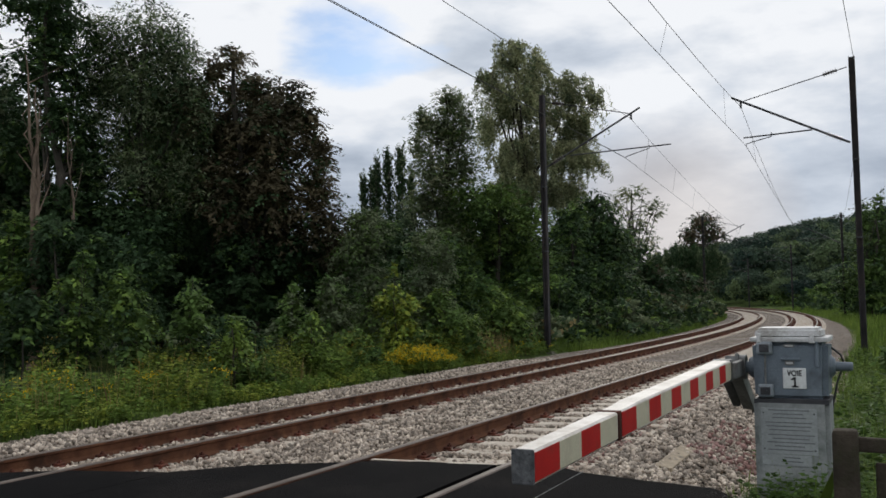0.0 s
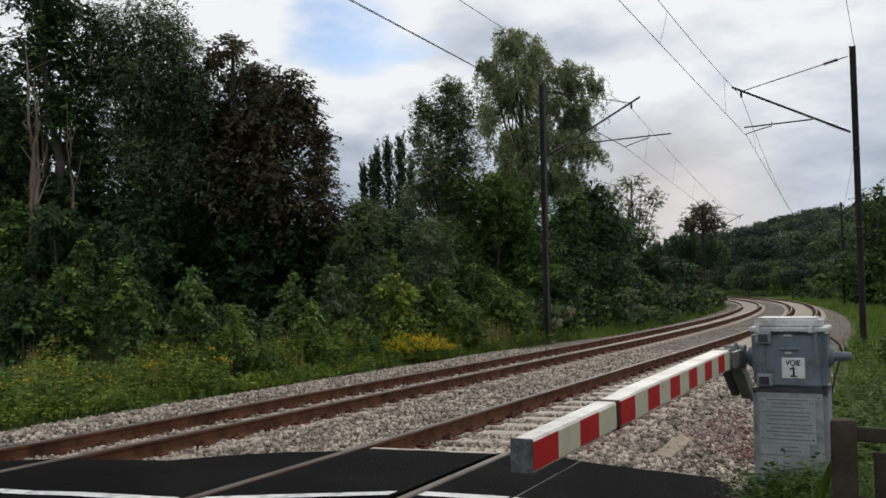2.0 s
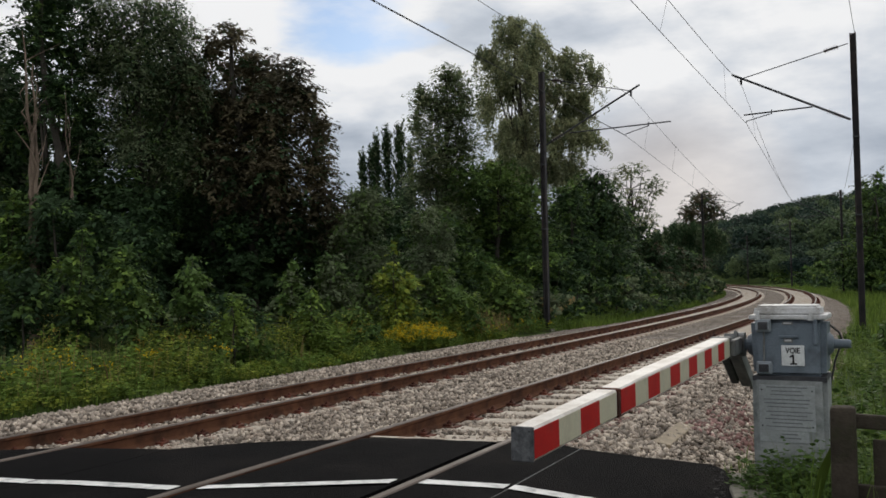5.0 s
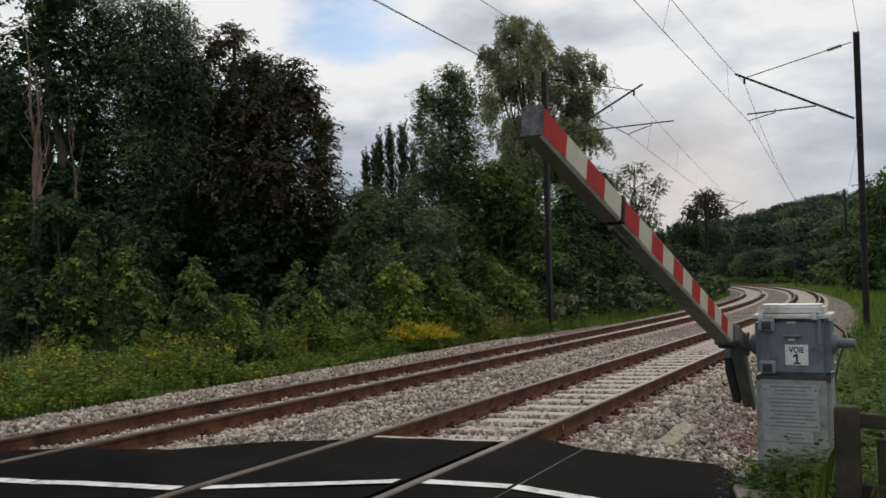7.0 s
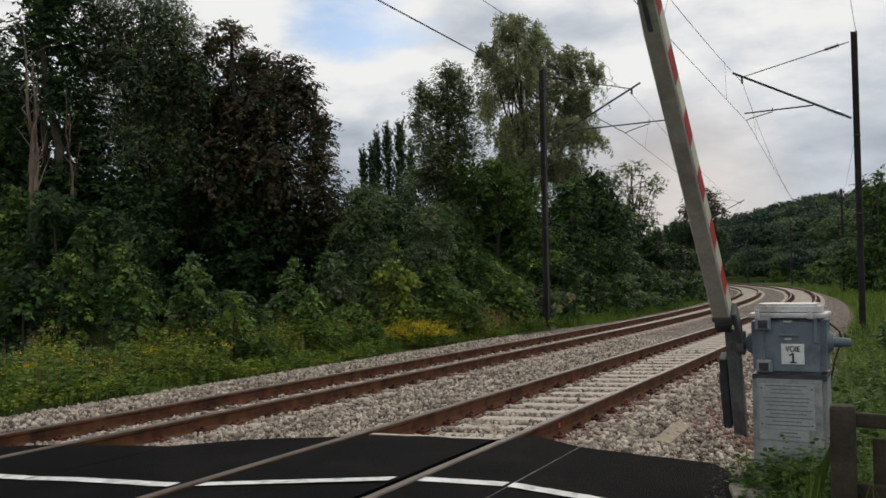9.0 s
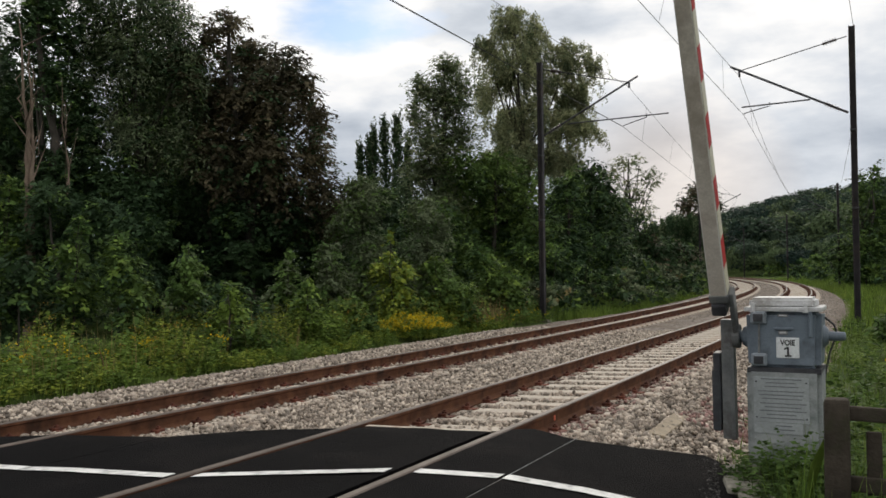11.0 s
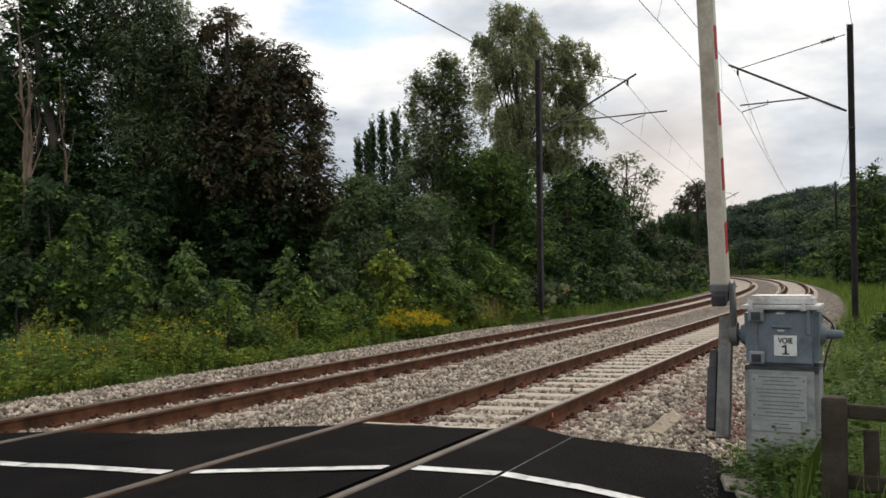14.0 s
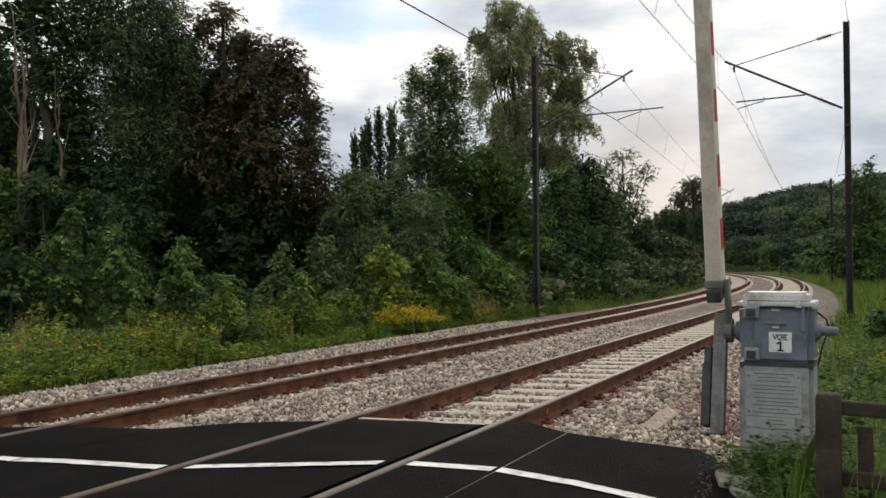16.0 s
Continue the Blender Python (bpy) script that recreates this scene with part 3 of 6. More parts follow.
def barrier_machine():
    g = thing("barrier_machine", "blue-grey crossing barrier machine on a concrete post, overgrown base", "barrier machine", (-0.785, 7.78, -0.45))
    O = Vector((-0.785, 7.78, -0.45))

    def at(x, y, z):
        return Vector((x, y, z)) - O
    # concrete post, slightly tapered, chamfered
    b = bmesh.new()
    bmesh.ops.create_cube(b, size=1)
    bmesh.ops.scale(b, vec=(0.555, 0.46, 1.02), verts=b.verts)
    bmesh.ops.bevel(b, geom=[e for e in b.edges if abs(e.verts[0].co.z - e.verts[1].co.z) > 0.5], offset=0.035, segments=2, affect="EDGES")
    bmesh.ops.translate(b, vec=at(-0.787, 7.74, 0.065), verts=b.verts)
    part("post", b, M_CONC, g, "stained grey concrete post")
    # housing: wider at the top, rounded corners
    b = bmesh.new()
    bmesh.ops.create_cube(b, size=1)
    bmesh.ops.scale(b, vec=(0.565, 0.48, 0.475), verts=b.verts)
    for v in b.verts:
        if v.co.z < 0:
            v.co.x *= 0.95
    bmesh.ops.bevel(b, geom=b.edges[:], offset=0.045, segments=4, affect="EDGES")
    bmesh.ops.translate(b, vec=at(-0.785, 7.77, 0.828), verts=b.verts)
    body = part("housing", b, M_BOX, g, "blue-grey enamelled cast housing", smooth=False)
    b = box((0.548, 0.50, 0.04), at(-0.785, 7.765, 0.588), 0.004)
    part("gasket", b, M_DARKMET, g, "black base gasket")
    b = box((0.58, 0.52, 0.038), at(-0.785, 7.77, 1.070), 0.012)
    part("lid_rim", b, M_LID, g, "pale grey lid rim")
    b = bmesh.new()
    bmesh.ops.create_cube(b, size=1)
    bmesh.ops.scale(b, vec=(0.50, 0.46, 0.085), verts=b.verts)
    for v in b.verts:
        if v.co.z > 0:
            v.co.x *= 0.96
            v.co.y *= 0.94
    bmesh.ops.bevel(b, geom=[e for e in b.edges], offset=0.022, segments=3, affect="EDGES")
    bmesh.ops.translate(b, vec=at(-0.795, 7.77, 1.118), verts=b.verts)
    part("lid", b, M_LID, g, "pale grey rounded lid, dirty at its edge")
    # latches on the lid
    for x in (-1.005, -0.615):
        b = box((0.030, 0.02, 0.075), at(x, 7.495, 1.085), 0.005)
        box((0.016, 0.02, 0.04), at(x, 7.485, 1.07), 0.004, b)
        rod(at(x - 0.02, 7.49, 1.05), at(x + 0.02, 7.49, 1.05), 0.006, segs=6, bm=b)
        part("latch", b, M_LID, g)
    b = box((0.026, 0.03, 0.20), at(-0.582, 7.515, 0.955), 0.008)
    part("lock_bar", b, M_BOX, g)
    # two hinge blocks and the tie between them
    for z in (1.005, 0.672):
        b = bmesh.new()
        box((0.118, 0.06, 0.100), at(-0.965, 7.512, z), 0.016, b)
        box((0.095, 0.02, 0.078), at(-0.965, 7.48, z), 0.01, b)
        hb = part("hinge_block", b, M_HINGE, g, "pale blue-grey hinge block with a dark iron face")
        b = box((0.074, 0.014, 0.062), at(-0.965, 7.470, z), 0.008)
        rod(at(-0.965, 7.464, z), at(-0.965, 7.458, z), 0.016, segs=8, bm=b)
        part("hinge_face", b, M_DARKMET, hb)
    part("tie_rod", rod(at(-0.965, 7.505, 0.72), at(-0.962, 7.505, 0.96), 0.008, segs=8), M_STEEL, g)
    # small maker's plates, shown as blank plates
    for z, w, h in ((1.022, 0.082, 0.026), (0.888, 0.07, 0.036)):
        b = box((w, 0.006, h), at(-0.785, 7.527, z), 0.002)
        pl = part("maker_plate", b, M_STEEL, g)
        part("plate_bar", box((w * 0.7, 0.003, h * 0.4), at(-0.785, 7.522, z), 0), M_LID, pl)
    b = box((0.14, 0.02, 0.018), at(-0.78, 7.52, 0.918), 0.005)
    for x in (-0.845, -0.715):
        rod(at(x, 7.51, 0.92), at(x, 7.50, 0.92), 0.007, segs=6, bm=b)
    part("plate_bracket", b, M_BOX, g)
    # track number plate
    pl = part("number_plate", box((0.170, 0.006, 0.160), at(-0.752, 7.524, 0.770), 0.003), M_PLATE, g, "white plate with black lettering")
    me = text_mesh("VOIE", 0.062)
    me.materials.append(M_INK)
    ob = new("lettering", me)
    ob.parent = pl
    ob.matrix_basis = Matrix.Translation(at(-0.752, 7.5195, 0.789)) @ pose(0, 0, 0, 90, 0, 0) @ Matrix.Diagonal((0.80, 1, 1, 1))
    # the figure 1, with its flag and foot
    b = box((0.015, 0.0016, 0.078), at(-0.750, 7.5195, 0.739), 0)
    box((0.050, 0.0016, 0.012), at(-0.750, 7.5190, 0.706), 0, b)
    box((0.032, 0.0016, 0.013), at(-0.764, 7.5190, 0.766), 0, b, rot=Matrix.Rotation(radians(-34), 4, "Y"))
    part("figure", b, M_INK, pl)
    # notice plates on the post
    pl = part("notice_plate", box((0.41, 0.006, 0.355), at(-0.805, 7.506, 0.362), 0.002), M_PLATE2, g, "weathered white notice plate with faded print")
    rng = random.Random(4)
    for i in range(11):
        w = (0.30, 0.22, 0.25, 0.34, 0.33, 0.30, 0.34, 0.27, 0.35, 0.22, 0.33)[i]
        z = 0.522 - i * 0.029 - (0.008 if i > 2 else 0) - (0.008 if i > 5 else 0)
        part("print_line", box((w, 0.002, 0.008), at(-0.80 + rng.uniform(-0.01, 0.01), 7.502, z), 0), M_GREYINK, pl)
    for x in (-0.99, -0.62):
        for z in (0.50, 0.22):
            part("bolt", rod(at(x, 7.504, z), at(x, 7.496, z), 0.007, segs=6), M_DARKMET, pl)
    pl = part("notice_plate", box((0.36, 0.006, 0.085), at(-0.83, 7.506, 0.138), 0.002), M_PLATE2, g)
    for i, w in enumerate((0.12, 0.16)):
        part("print_line", box((w, 0.002, 0.008), at(-0.79, 7.502, 0.158 - i * 0.03), 0), M_GREYINK, pl)
    # shaft boss on each side
    b = rod(at(-1.06, 7.78, 0.835), at(-1.12, 7.78, 0.835), 0.105, 0.075, 20)
    rod(at(-1.12, 7.78, 0.835), at(-1.16, 7.78, 0.835), 0.05, 0.05, 16, b)
    part("shaft_boss", b, M_BOX, g)
    b = rod(at(-0.51, 7.78, 0.85), at(-0.47, 7.78, 0.85), 0.10, 0.06, 20)
    rod(at(-0.48, 7.78, 0.85), at(-0.36, 7.78, 0.85), 0.040, 0.034, 16, b)
    rod(at(-0.36, 7.78, 0.85), at(-0.345, 7.78, 0.85), 0.036, 0.030, 16, b)
    part("crank_shaft", b, M_BOX, g)
    vs, fs = tube([at(-0.50, 7.9, 0.99), at(-0.44, 7.97, 0.93), at(-0.42, 8.02, 0.86), at(-0.48, 8.05, 0.70), at(-0.56, 8.04, 0.3), at(-0.56, 8.04, -0.3)], [0.008] * 6, 6)
    sheet("cable", vs, fs, M_DARKMET, g)
    return g


def arm_section(y0, y1, h0, h1, w0, w1, z0, z1, cut=0.008):
    """A tapered hollow-looking box beam with rounded edges; local axes: -y along the arm. Its east face stays in one plane."""
    vs, fs = [], []
    for y, h, w, z in ((y0, h0, w0, z0), (y1, h1, w1, z1)):
        c = cut
        x1, x0 = 0.0, -w
        t, b = z + h / 2, z - h / 2
        vs += [(x0 + c, y, t), (x1 - c, y, t), (x1, y, t - c), (x1, y, b + c), (x1 - c, y, b), (x0 + c, y, b), (x0, y, b + c), (x0, y, t - c)]
    for i in range(8):
        fs.append((i, (i + 1) % 8, 8 + (i + 1) % 8, 8 + i))
    fs += [tuple(range(7, -1, -1)), tuple(range(8, 16))]
    return vs, fs


ARM_FACE = -1.2 - PIVOT.x
STRIPES = 16


def barrier_arm():
    g = thing("crossing_barrier", "white barrier beam with red and cream stripes and iron counterweight", "barrier", PIVOT)
    fx = ARM_FACE

    def sh(vf):
        return [(v[0] + fx, v[1], v[2]) for v in vf[0]], vf[1]
    # distances from the pivot along the arm, toward its tip
    root, seam, tip = -0.44, -3.60, -4.705
    za, zb = 0.002, -0.036

    def zc(y):
        return za + (zb - za) * (y - root) / (tip - root)
    sheet("inner_beam", *sh(arm_section(root, -3.20, 0.152, 0.143, 0.135, 0.114, zc(root), zc(-3.2))), M_ARM, g, "dirty white tapered box beam")
    sheet("neck", *sh(arm_section(-3.20, -3.40, 0.143, 0.130, 0.114, 0.106, zc(-3.2), zc(-3.4))), M_ARM, g)
    sheet("outer_beam", *sh(arm_section(-3.40, tip, 0.130, 0.122, 0.106, 0.084, zc(-3.4), zc(tip))), M_ARM, g)
    # thin strips give the beam's lower face a browner tone
    for y0, y1, w0, w1, h0, h1 in ((root, -3.2, 0.135, 0.114, 0.152, 0.143), (-3.4, tip, 0.106, 0.084, 0.130, 0.122)):
        vs = []
        for y, w, hh in ((y0, w0, h0), (y1, w1, h1)):
            zz = zc(y) - hh / 2
            vs += [(fx - 0.010, y, zz - 0.003), (fx - w + 0.010, y, zz - 0.003), (fx - w + 0.010, y, zz + 0.003), (fx - 0.010, y, zz + 0.003)]
        sheet("underside_strip", vs, [(0, 1, 5, 4), (1, 2, 6, 5), (3, 0, 4, 7), (0, 3, 2, 1), (4, 5, 6, 7)], M_UNDER, g, "beige underside of the beam")
    b = box((0.114, 0.05, 0.136), (fx - 0.050, seam, zc(seam)), 0.006)
    part("joint_collar", b, M_CLIP, g, "dark red-brown joint collar")
    b = box((0.03, 0.36, 0.02), (fx - 0.06, seam + 0.2, zc(seam) - 0.082), 0.006)
    part("joint_strap", b, M_STEEL, g)
    # end cap, proud of the beam
    b = box((0.088, 0.014, 0.128), (fx - 0.042, tip - 0.006, zc(tip)), 0.006, segs=3)
    cap = part("end_cap", b, M_ENDCAP, g, "scuffed grey end cap")
    for dx, dz in ((-0.035, 0.048), (0.03, 0.048), (-0.035, -0.048), (0.03, -0.048)):
        part("rivet", rod((fx - 0.042 + dx, tip - 0.011, zc(tip) + dz), (fx - 0.042 + dx, tip - 0.017, zc(tip) + dz), 0.004, segs=6), M_DARKMET, cap)
    # reflective sheets on the face toward the road
    cuts = [tip - i * (tip + 3.64) / 4 for i in range(5)]
    cuts = [(cuts[i], cuts[i + 1]) for i in range(4)] + [(-3.556 + 0.2605 * i, -3.556 + 0.2605 * (i + 1)) for i in range(12)]
    for i, (y0, y1) in enumerate(cuts):
        h0 = 0.104 + (y0 - tip) / (root - tip) * 0.018 + (0.006 if i > 3 else 0)
        h1 = 0.104 + (y1 - tip) / (root - tip) * 0.018 + (0.006 if i > 3 else 0)
        x = fx + 0.0025
        vs = [(x, y0, zc(y0) - h0 / 2), (x, y1, zc(y1) - h1 / 2), (x, y1, zc(y1) + h1 / 2), (x, y0, zc(y0) + h0 / 2)]
        vs += [(v[0] - 0.004, v[1], v[2]) for v in vs]
        fs = [(0, 1, 2, 3), (4, 7, 6, 5), (0, 4, 5, 1), (1, 5, 6, 2), (2, 6, 7, 3), (3, 7, 4, 0)]
        red = i % 2 == 0
        sheet("red_stripe" if red else "cream_stripe", vs, fs, M_RED if red else M_CREAM, g)
    # clamp at the root and the lever that carries the weight
    b = box((0.152, 0.07, 0.172), (fx - 0.068, root + 0.03, 0.0), 0.012)
    box((0.13, 0.10, 0.15), (fx - 0.068, root + 0.11, 0.0), 0.015, b)
    part("clamp", b, M_STEEL, g, "grey steel arm clamp")
    b = box((0.12, 0.11, 0.11), (fx - 0.075, root + 0.13, -0.04), 0.02)
    part("damper", b, M_DARKMET, g, "dark rusty iron damper block")
    b = box((0.04, 0.46, 0.13), (fx + 0.026, -0.22, 0.0), 0.015)
    rod((fx + 0.0, 0, 0), (fx + 0.055, 0, 0), 0.10, 0.10, 20, b)
    part("cheek_plate", b, M_STEEL, g, "dull grey steel pivot plate")
    dip = Matrix.Rotation(radians(-28), 4, "X")
    b = box((0.105, 1.0, 0.07), dip @ Vector((fx - 0.045, 0.36, 0.0)), 0.008, rot=dip)
    box((0.03, 1.0, 0.12), dip @ Vector((fx - 0.005, 0.36, 0.0)), 0.006, b, rot=dip)
    part("lever", b, M_STEEL, g, "grey steel counterweight lever")
    b = box((0.075, 0.52, 0.19), dip @ Vector((fx - 0.142, 0.54, 0.055)), 0.02, rot=dip)
    part("counterweight", b, M_WEIGHT, g, "dark iron counterweight slab")
    b = box((0.06, 0.16, 0.15), dip @ Vector((fx - 0.135, 0.22, 0.03)), 0.012, rot=dip)
    part("weight_bracket", b, M_DARKMET, g)
    return g


MACHINE = barrier_machine()
ARM = barrier_arm()


# ---- kerb stones, slab and fence by the machine ----
def small_site_things():
    for x, y, sx, sy, rz in ((-1.06, 7.42, 0.34, 0.22, 20), (-1.02, 6.92, 0.26, 0.42, 14), (-0.80, 6.45, 0.22, 0.5, 30), (-0.5, 6.0, 0.2, 0.5, 38)):
        b = box((sx, sy, 0.26), (0, 0, -0.02), 0.03)
        for v in b.verts:
            v.co += Vector((noise.noise(v.co * 9), noise.noise(v.co * 9 + Vector((4, 0, 0))), noise.noise(v.co * 9 + Vector((0, 7, 0))))) * 0.012
        ob = part("kerb_stone", b, M_KERB)
        tagged(ob, "weathered broken kerb stone at the asphalt edge", "kerb stone", group="kerb stones")
        ob.matrix_basis = pose(x, y, lerp_table(x, ROAD_Z) - 0.06, 0, 0, rz)
    b = box((0.17, 1.3, 0.05), (0, 0, 0), 0.008)
    ob = part("wooden_board", b, mat("weathered_board", (0.20, 0.16, 0.11), (0.33, 0.27, 0.19), scale=6, rough=0.85, bump=0.3, fine=60))
    ob.matrix_basis = pose(-2.13, 9.5, -0.243, 0, 9, 1)
    tagged(ob, "weathered tan board half sunk in the ballast", "board")
    b = rod((0, 0, -0.1), (0, 0, 0.42), 0.018, 0.018, 8)
    ob = part("marker_stake", b, mat("turquoise_paint", (0.03, 0.26, 0.2), (0.05, 0.34, 0.26), rough=0.5, bump=0))
    ob.matrix_basis = pose(-10.75, 7.95, -0.42, 3, 2, 0)
    tagged(ob, "small turquoise marker stake on the verge", "stake")
    # wooden fence
    f = thing("fence", "dark weathered timber post-and-rail fence among weeds", "fence", (-0.28, 5.7, -0.3))
    for x, y, w, h in ((-0.335, 5.75, 0.135, 0.93), (0.55, 5.9, 0.12, 0.9)):
        b = box((w, 0.12, h), (x + 0.3, y - 5.7, h / 2), 0.025)
        for v in b.verts:
            v.co += Vector((noise.noise(v.co * 5), noise.noise(v.co * 5 + Vector((3, 0, 0))), 0)) * 0.012
        part("post", b, M_WOOD, f)
    for z, hgt in ((0.83, 0.085), (0.42, 0.09)):
        b = box((1.0, 0.05, hgt), (0.42, 0.10, z), 0.012, rot=Matrix.Rotation(radians(1.5), 4, "Y"))
        part("fence_rail", b, M_WOOD, f)
    for x in (0.16, 0.36, 0.56):
        b = box((0.085, 0.03, 0.70), (x, 0.15, 0.38), 0.01)
        part("pale", b, M_WOOD, f)


small_site_things()


# ---- overhead line ----
def h_mast(parent, h=9.1):
    b = box((0.028, 0.22, h), (-0.078, 0, h / 2 - 0.3), 0.004, segs=1)
    box((0.028, 0.22, h), (0.078, 0, h / 2 - 0.3), 0.004, b, segs=1)
    box((0.14, 0.022, h), (0, 0, h / 2 - 0.3), 0.003, b, segs=1)
    part("mast", b, M_POLE, parent)
    part("footing", box((0.5, 0.5, 0.5), (0, 0, -0.33), 0.05), M_KERB, parent)
    for z in (3.6, 6.0):
        part("band", box((0.20, 0.24, 0.05), (0, 0, z), 0.006), M_DARKMET, parent)


def insulator(a, b, parent):
    """A ribbed rod: one turned body with sheds."""
    a, b = Vector(a), Vector(b)
    pts, rad = [], []
    n = 6
    for i in range(n):
        for u, r in ((0.0, 0.03), (0.28, 0.035), (0.42, 0.088), (0.58, 0.062), (0.72, 0.03)):
            pts.append(a.lerp(b, (i + u) / n))
            rad.append(r)
    pts.append(b)
    rad.append(0.03)
    sheet("insulator", *tube(pts, rad, 10), M_INSUL, parent, "dark ribbed insulator")


def cantilever(x, y, z0, side, label, group="overhead line masts"):
    """An H-section mast with one bracket arm; side 1: the arm points to +x."""
    g = thing("catenary_mast", label, "catenary mast", (x, y, z0), group=group)
    east = side < 0
    h_mast(g, 9.5 if east else 9.78)
    pt = lambda dx, z: Vector((side * dx, 0, z - z0))
    foot, tip, hang = (pt(0.14, 6.16), pt(3.60, 7.95), pt(3.32, 7.78)) if east else (pt(0.14, 6.42), pt(3.66, 8.27), pt(3.34, 8.08))
    top = pt(0.14, 8.52) if east else pt(0.14, 8.88)
    d = tip - foot
    insulator(foot + d * 0.06, foot + d * 0.19, g)
    part("bracket_tube", rod(foot, tip, 0.036, 0.036, 10), M_DARKMET, g)
    e = hang - top
    insulator(top + e * 0.09, top + e * 0.22, g)
    part("stay_rod", rod(top, hang, 0.016, 0.016, 6), M_DARKMET, g)
    r0, r1, k0, clip = (pt(1.21, 6.66), pt(3.27, 6.60), pt(2.42, 6.63), pt(3.2, 6.34)) if east else (pt(1.05, 6.78), pt(4.72, 6.86), pt(3.95, 6.84), pt(3.12, 6.50))
    part("registration_arm", rod(r0, r1, 0.024, 0.024, 8), M_DARKMET, g)
    vs, fs = tube([k0 + Vector((0, 0, 0.07)), k0 + Vector((0, 0, -0.06)), k0.lerp(clip, 0.5) + Vector((0, 0, 0.0)), clip + Vector((0, 0, 0.05)), clip], [0.016] * 5, 6)
    sheet("steady_arm", vs, fs, M_DARKMET, g)
    part("wire_clamp", box((0.06, 0.09, 0.20), hang + Vector((0, 0, -0.1)), 0.01), M_DARKMET, g)
    return g


def wire(points, r, parent, name):
    return sheet(name, *tube(points, [r] * len(points), 5), M_WIRE, parent)


def span(a_c, b_c, a_m, b_m, parent, sag=0.75, drops=7, r=0.0075):
    """Contact wire and messenger between two supports, with droppers."""
    a_c, b_c, a_m, b_m = map(Vector, (a_c, b_c, a_m, b_m))
    wire([a_c.lerp(b_c, i / 6) for i in range(7)], r, parent, "contact_wire")
    cat = lambda u: a_m.lerp(b_m, u) + Vector((0, 0, -4 * sag * u * (1 - u)))
    wire([cat(i / 20) for i in range(21)], r, parent, "messenger_wire")
    for i in range(drops):
        u = (i + 0.5) / drops
        wire([cat(u), a_c.lerp(b_c, u)], 0.004, parent, "dropper")


def overhead_line():
    lab = "tall dark H-section steel overhead line mast with bracket arm"
    runs = {-1: [(-3.7, -27.0, -2.5, -27.0)], 1: [(-7.75, -26.0, -7.45, -26.0)]}
    for s, lr, ll in ((30.2, -0.95, -11.55), (86.0, 0.05, -11.7), (132.0, 0.0, -11.8), (172.0, 0.1, -11.9)):
        for side, lat in ((-1, lr), (1, ll)):
            s_ = s + (1.4 if side > 0 else 0)
            x, y, a = along(lat, s_)
            g = cantilever(x, y, -0.38 if side < 0 else -0.32, side, lab)
            g.rotation_euler[2] = a
            c = along(lat + side * (3.2 if side < 0 else 3.12), s_)
            m = along(lat + side * 3.32, s_)
            runs[side].append((c[0], c[1], m[0], m[1]))
    for side, zc, zm, sag in ((-1, 6.33, 7.62, 0.98), (1, 6.49, 7.92, 0.42)):
        g = thing("overhead_line", "thin dark contact and messenger wires with droppers above the track", "overhead line", (0, 0, 0), group="overhead lines")
        for p, q in zip(runs[side], runs[side][1:]):
            span((p[0], p[1], zc), (q[0], q[1], zc), (p[2], p[3], zm), (q[2], q[3], zm), g, sag)
        if side > 0:
            p, q = runs[1][:2]
            wire([(p[0] - 0.22, p[1], zc + 0.02), (q[0], q[1], zc + 0.02)], 0.0075, g, "contact_wire")
    g = thing("earth_wire", "thin bare earth wire strung between the masts", "wire", (0, 0, 0))
    x0, y0, _ = along(-0.87, 30.2)
    wire([(x0 + 0.1, y0 - 57, 8.9), (x0 + 0.05, y0 - 28, 8.5), (x0, y0, 8.62)], 0.008, g, "wire_run")
    x1, y1, _ = along(0.0, 86)
    wire([(x0, y0, 6.2), ((x0 + x1) / 2, (y0 + y1) / 2, 6.6), (x1, y1, 8.2)], 0.007, g, "wire_run")


overhead_line()


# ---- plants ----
VIEW_ACROSS, VIEW_AWAY = (0.895, 0.447), (-0.447, 0.895)   # across the camera's view, and away from the camera


def unit(a):
    return a / (np.linalg.norm(a, axis=-1, keepdims=True) + 1e-9)


def blade_leaves(P, d, nrm, size, rng, aspect=0.5, fold=0.25, tri=False):
    """One pointed leaf at every point, along d and facing nrm; near ones are folded along the rib."""
    n = len(P)
    d = unit(d)
    w = unit(np.cross(d, nrm))
    nn = np.cross(w, d)
    L = size * rng.uniform(0.6, 1.35, (n, 1))
    W = L * aspect / 2
    a, b = P - d * L * 0.5, P + d * L * 0.5 - nn * W * fold
    if tri:
        return np.stack([a + w * W, b, a - w * W], 1).reshape(-1, 3), np.arange(n * 3).reshape(n, 3)
    m = P - d * L * 0.06 - nn * W * fold
    return np.stack([a, m + w * W, b, m - w * W], 1).reshape(-1, 3), np.arange(n * 4).reshape(n, 4)


def leaf_cloud(P, size, rng, aspect=0.5, up=0.35, hang=0.0, out=None, jitter=1.0):
    """Loose leaves at the points, with no common twig."""
    n = len(P)
    d = rng.normal(size=(n, 3))
    d[:, 2] = d[:, 2] * 0.6 - hang
    nrm = rng.normal(size=(n, 3)) * jitter
    nrm[:, 2] += up * 3
    if out is not None:
        nrm = nrm * 0.6 + out * 1.5
    return blade_leaves(P, d, nrm, size, rng, aspect, tri=True)


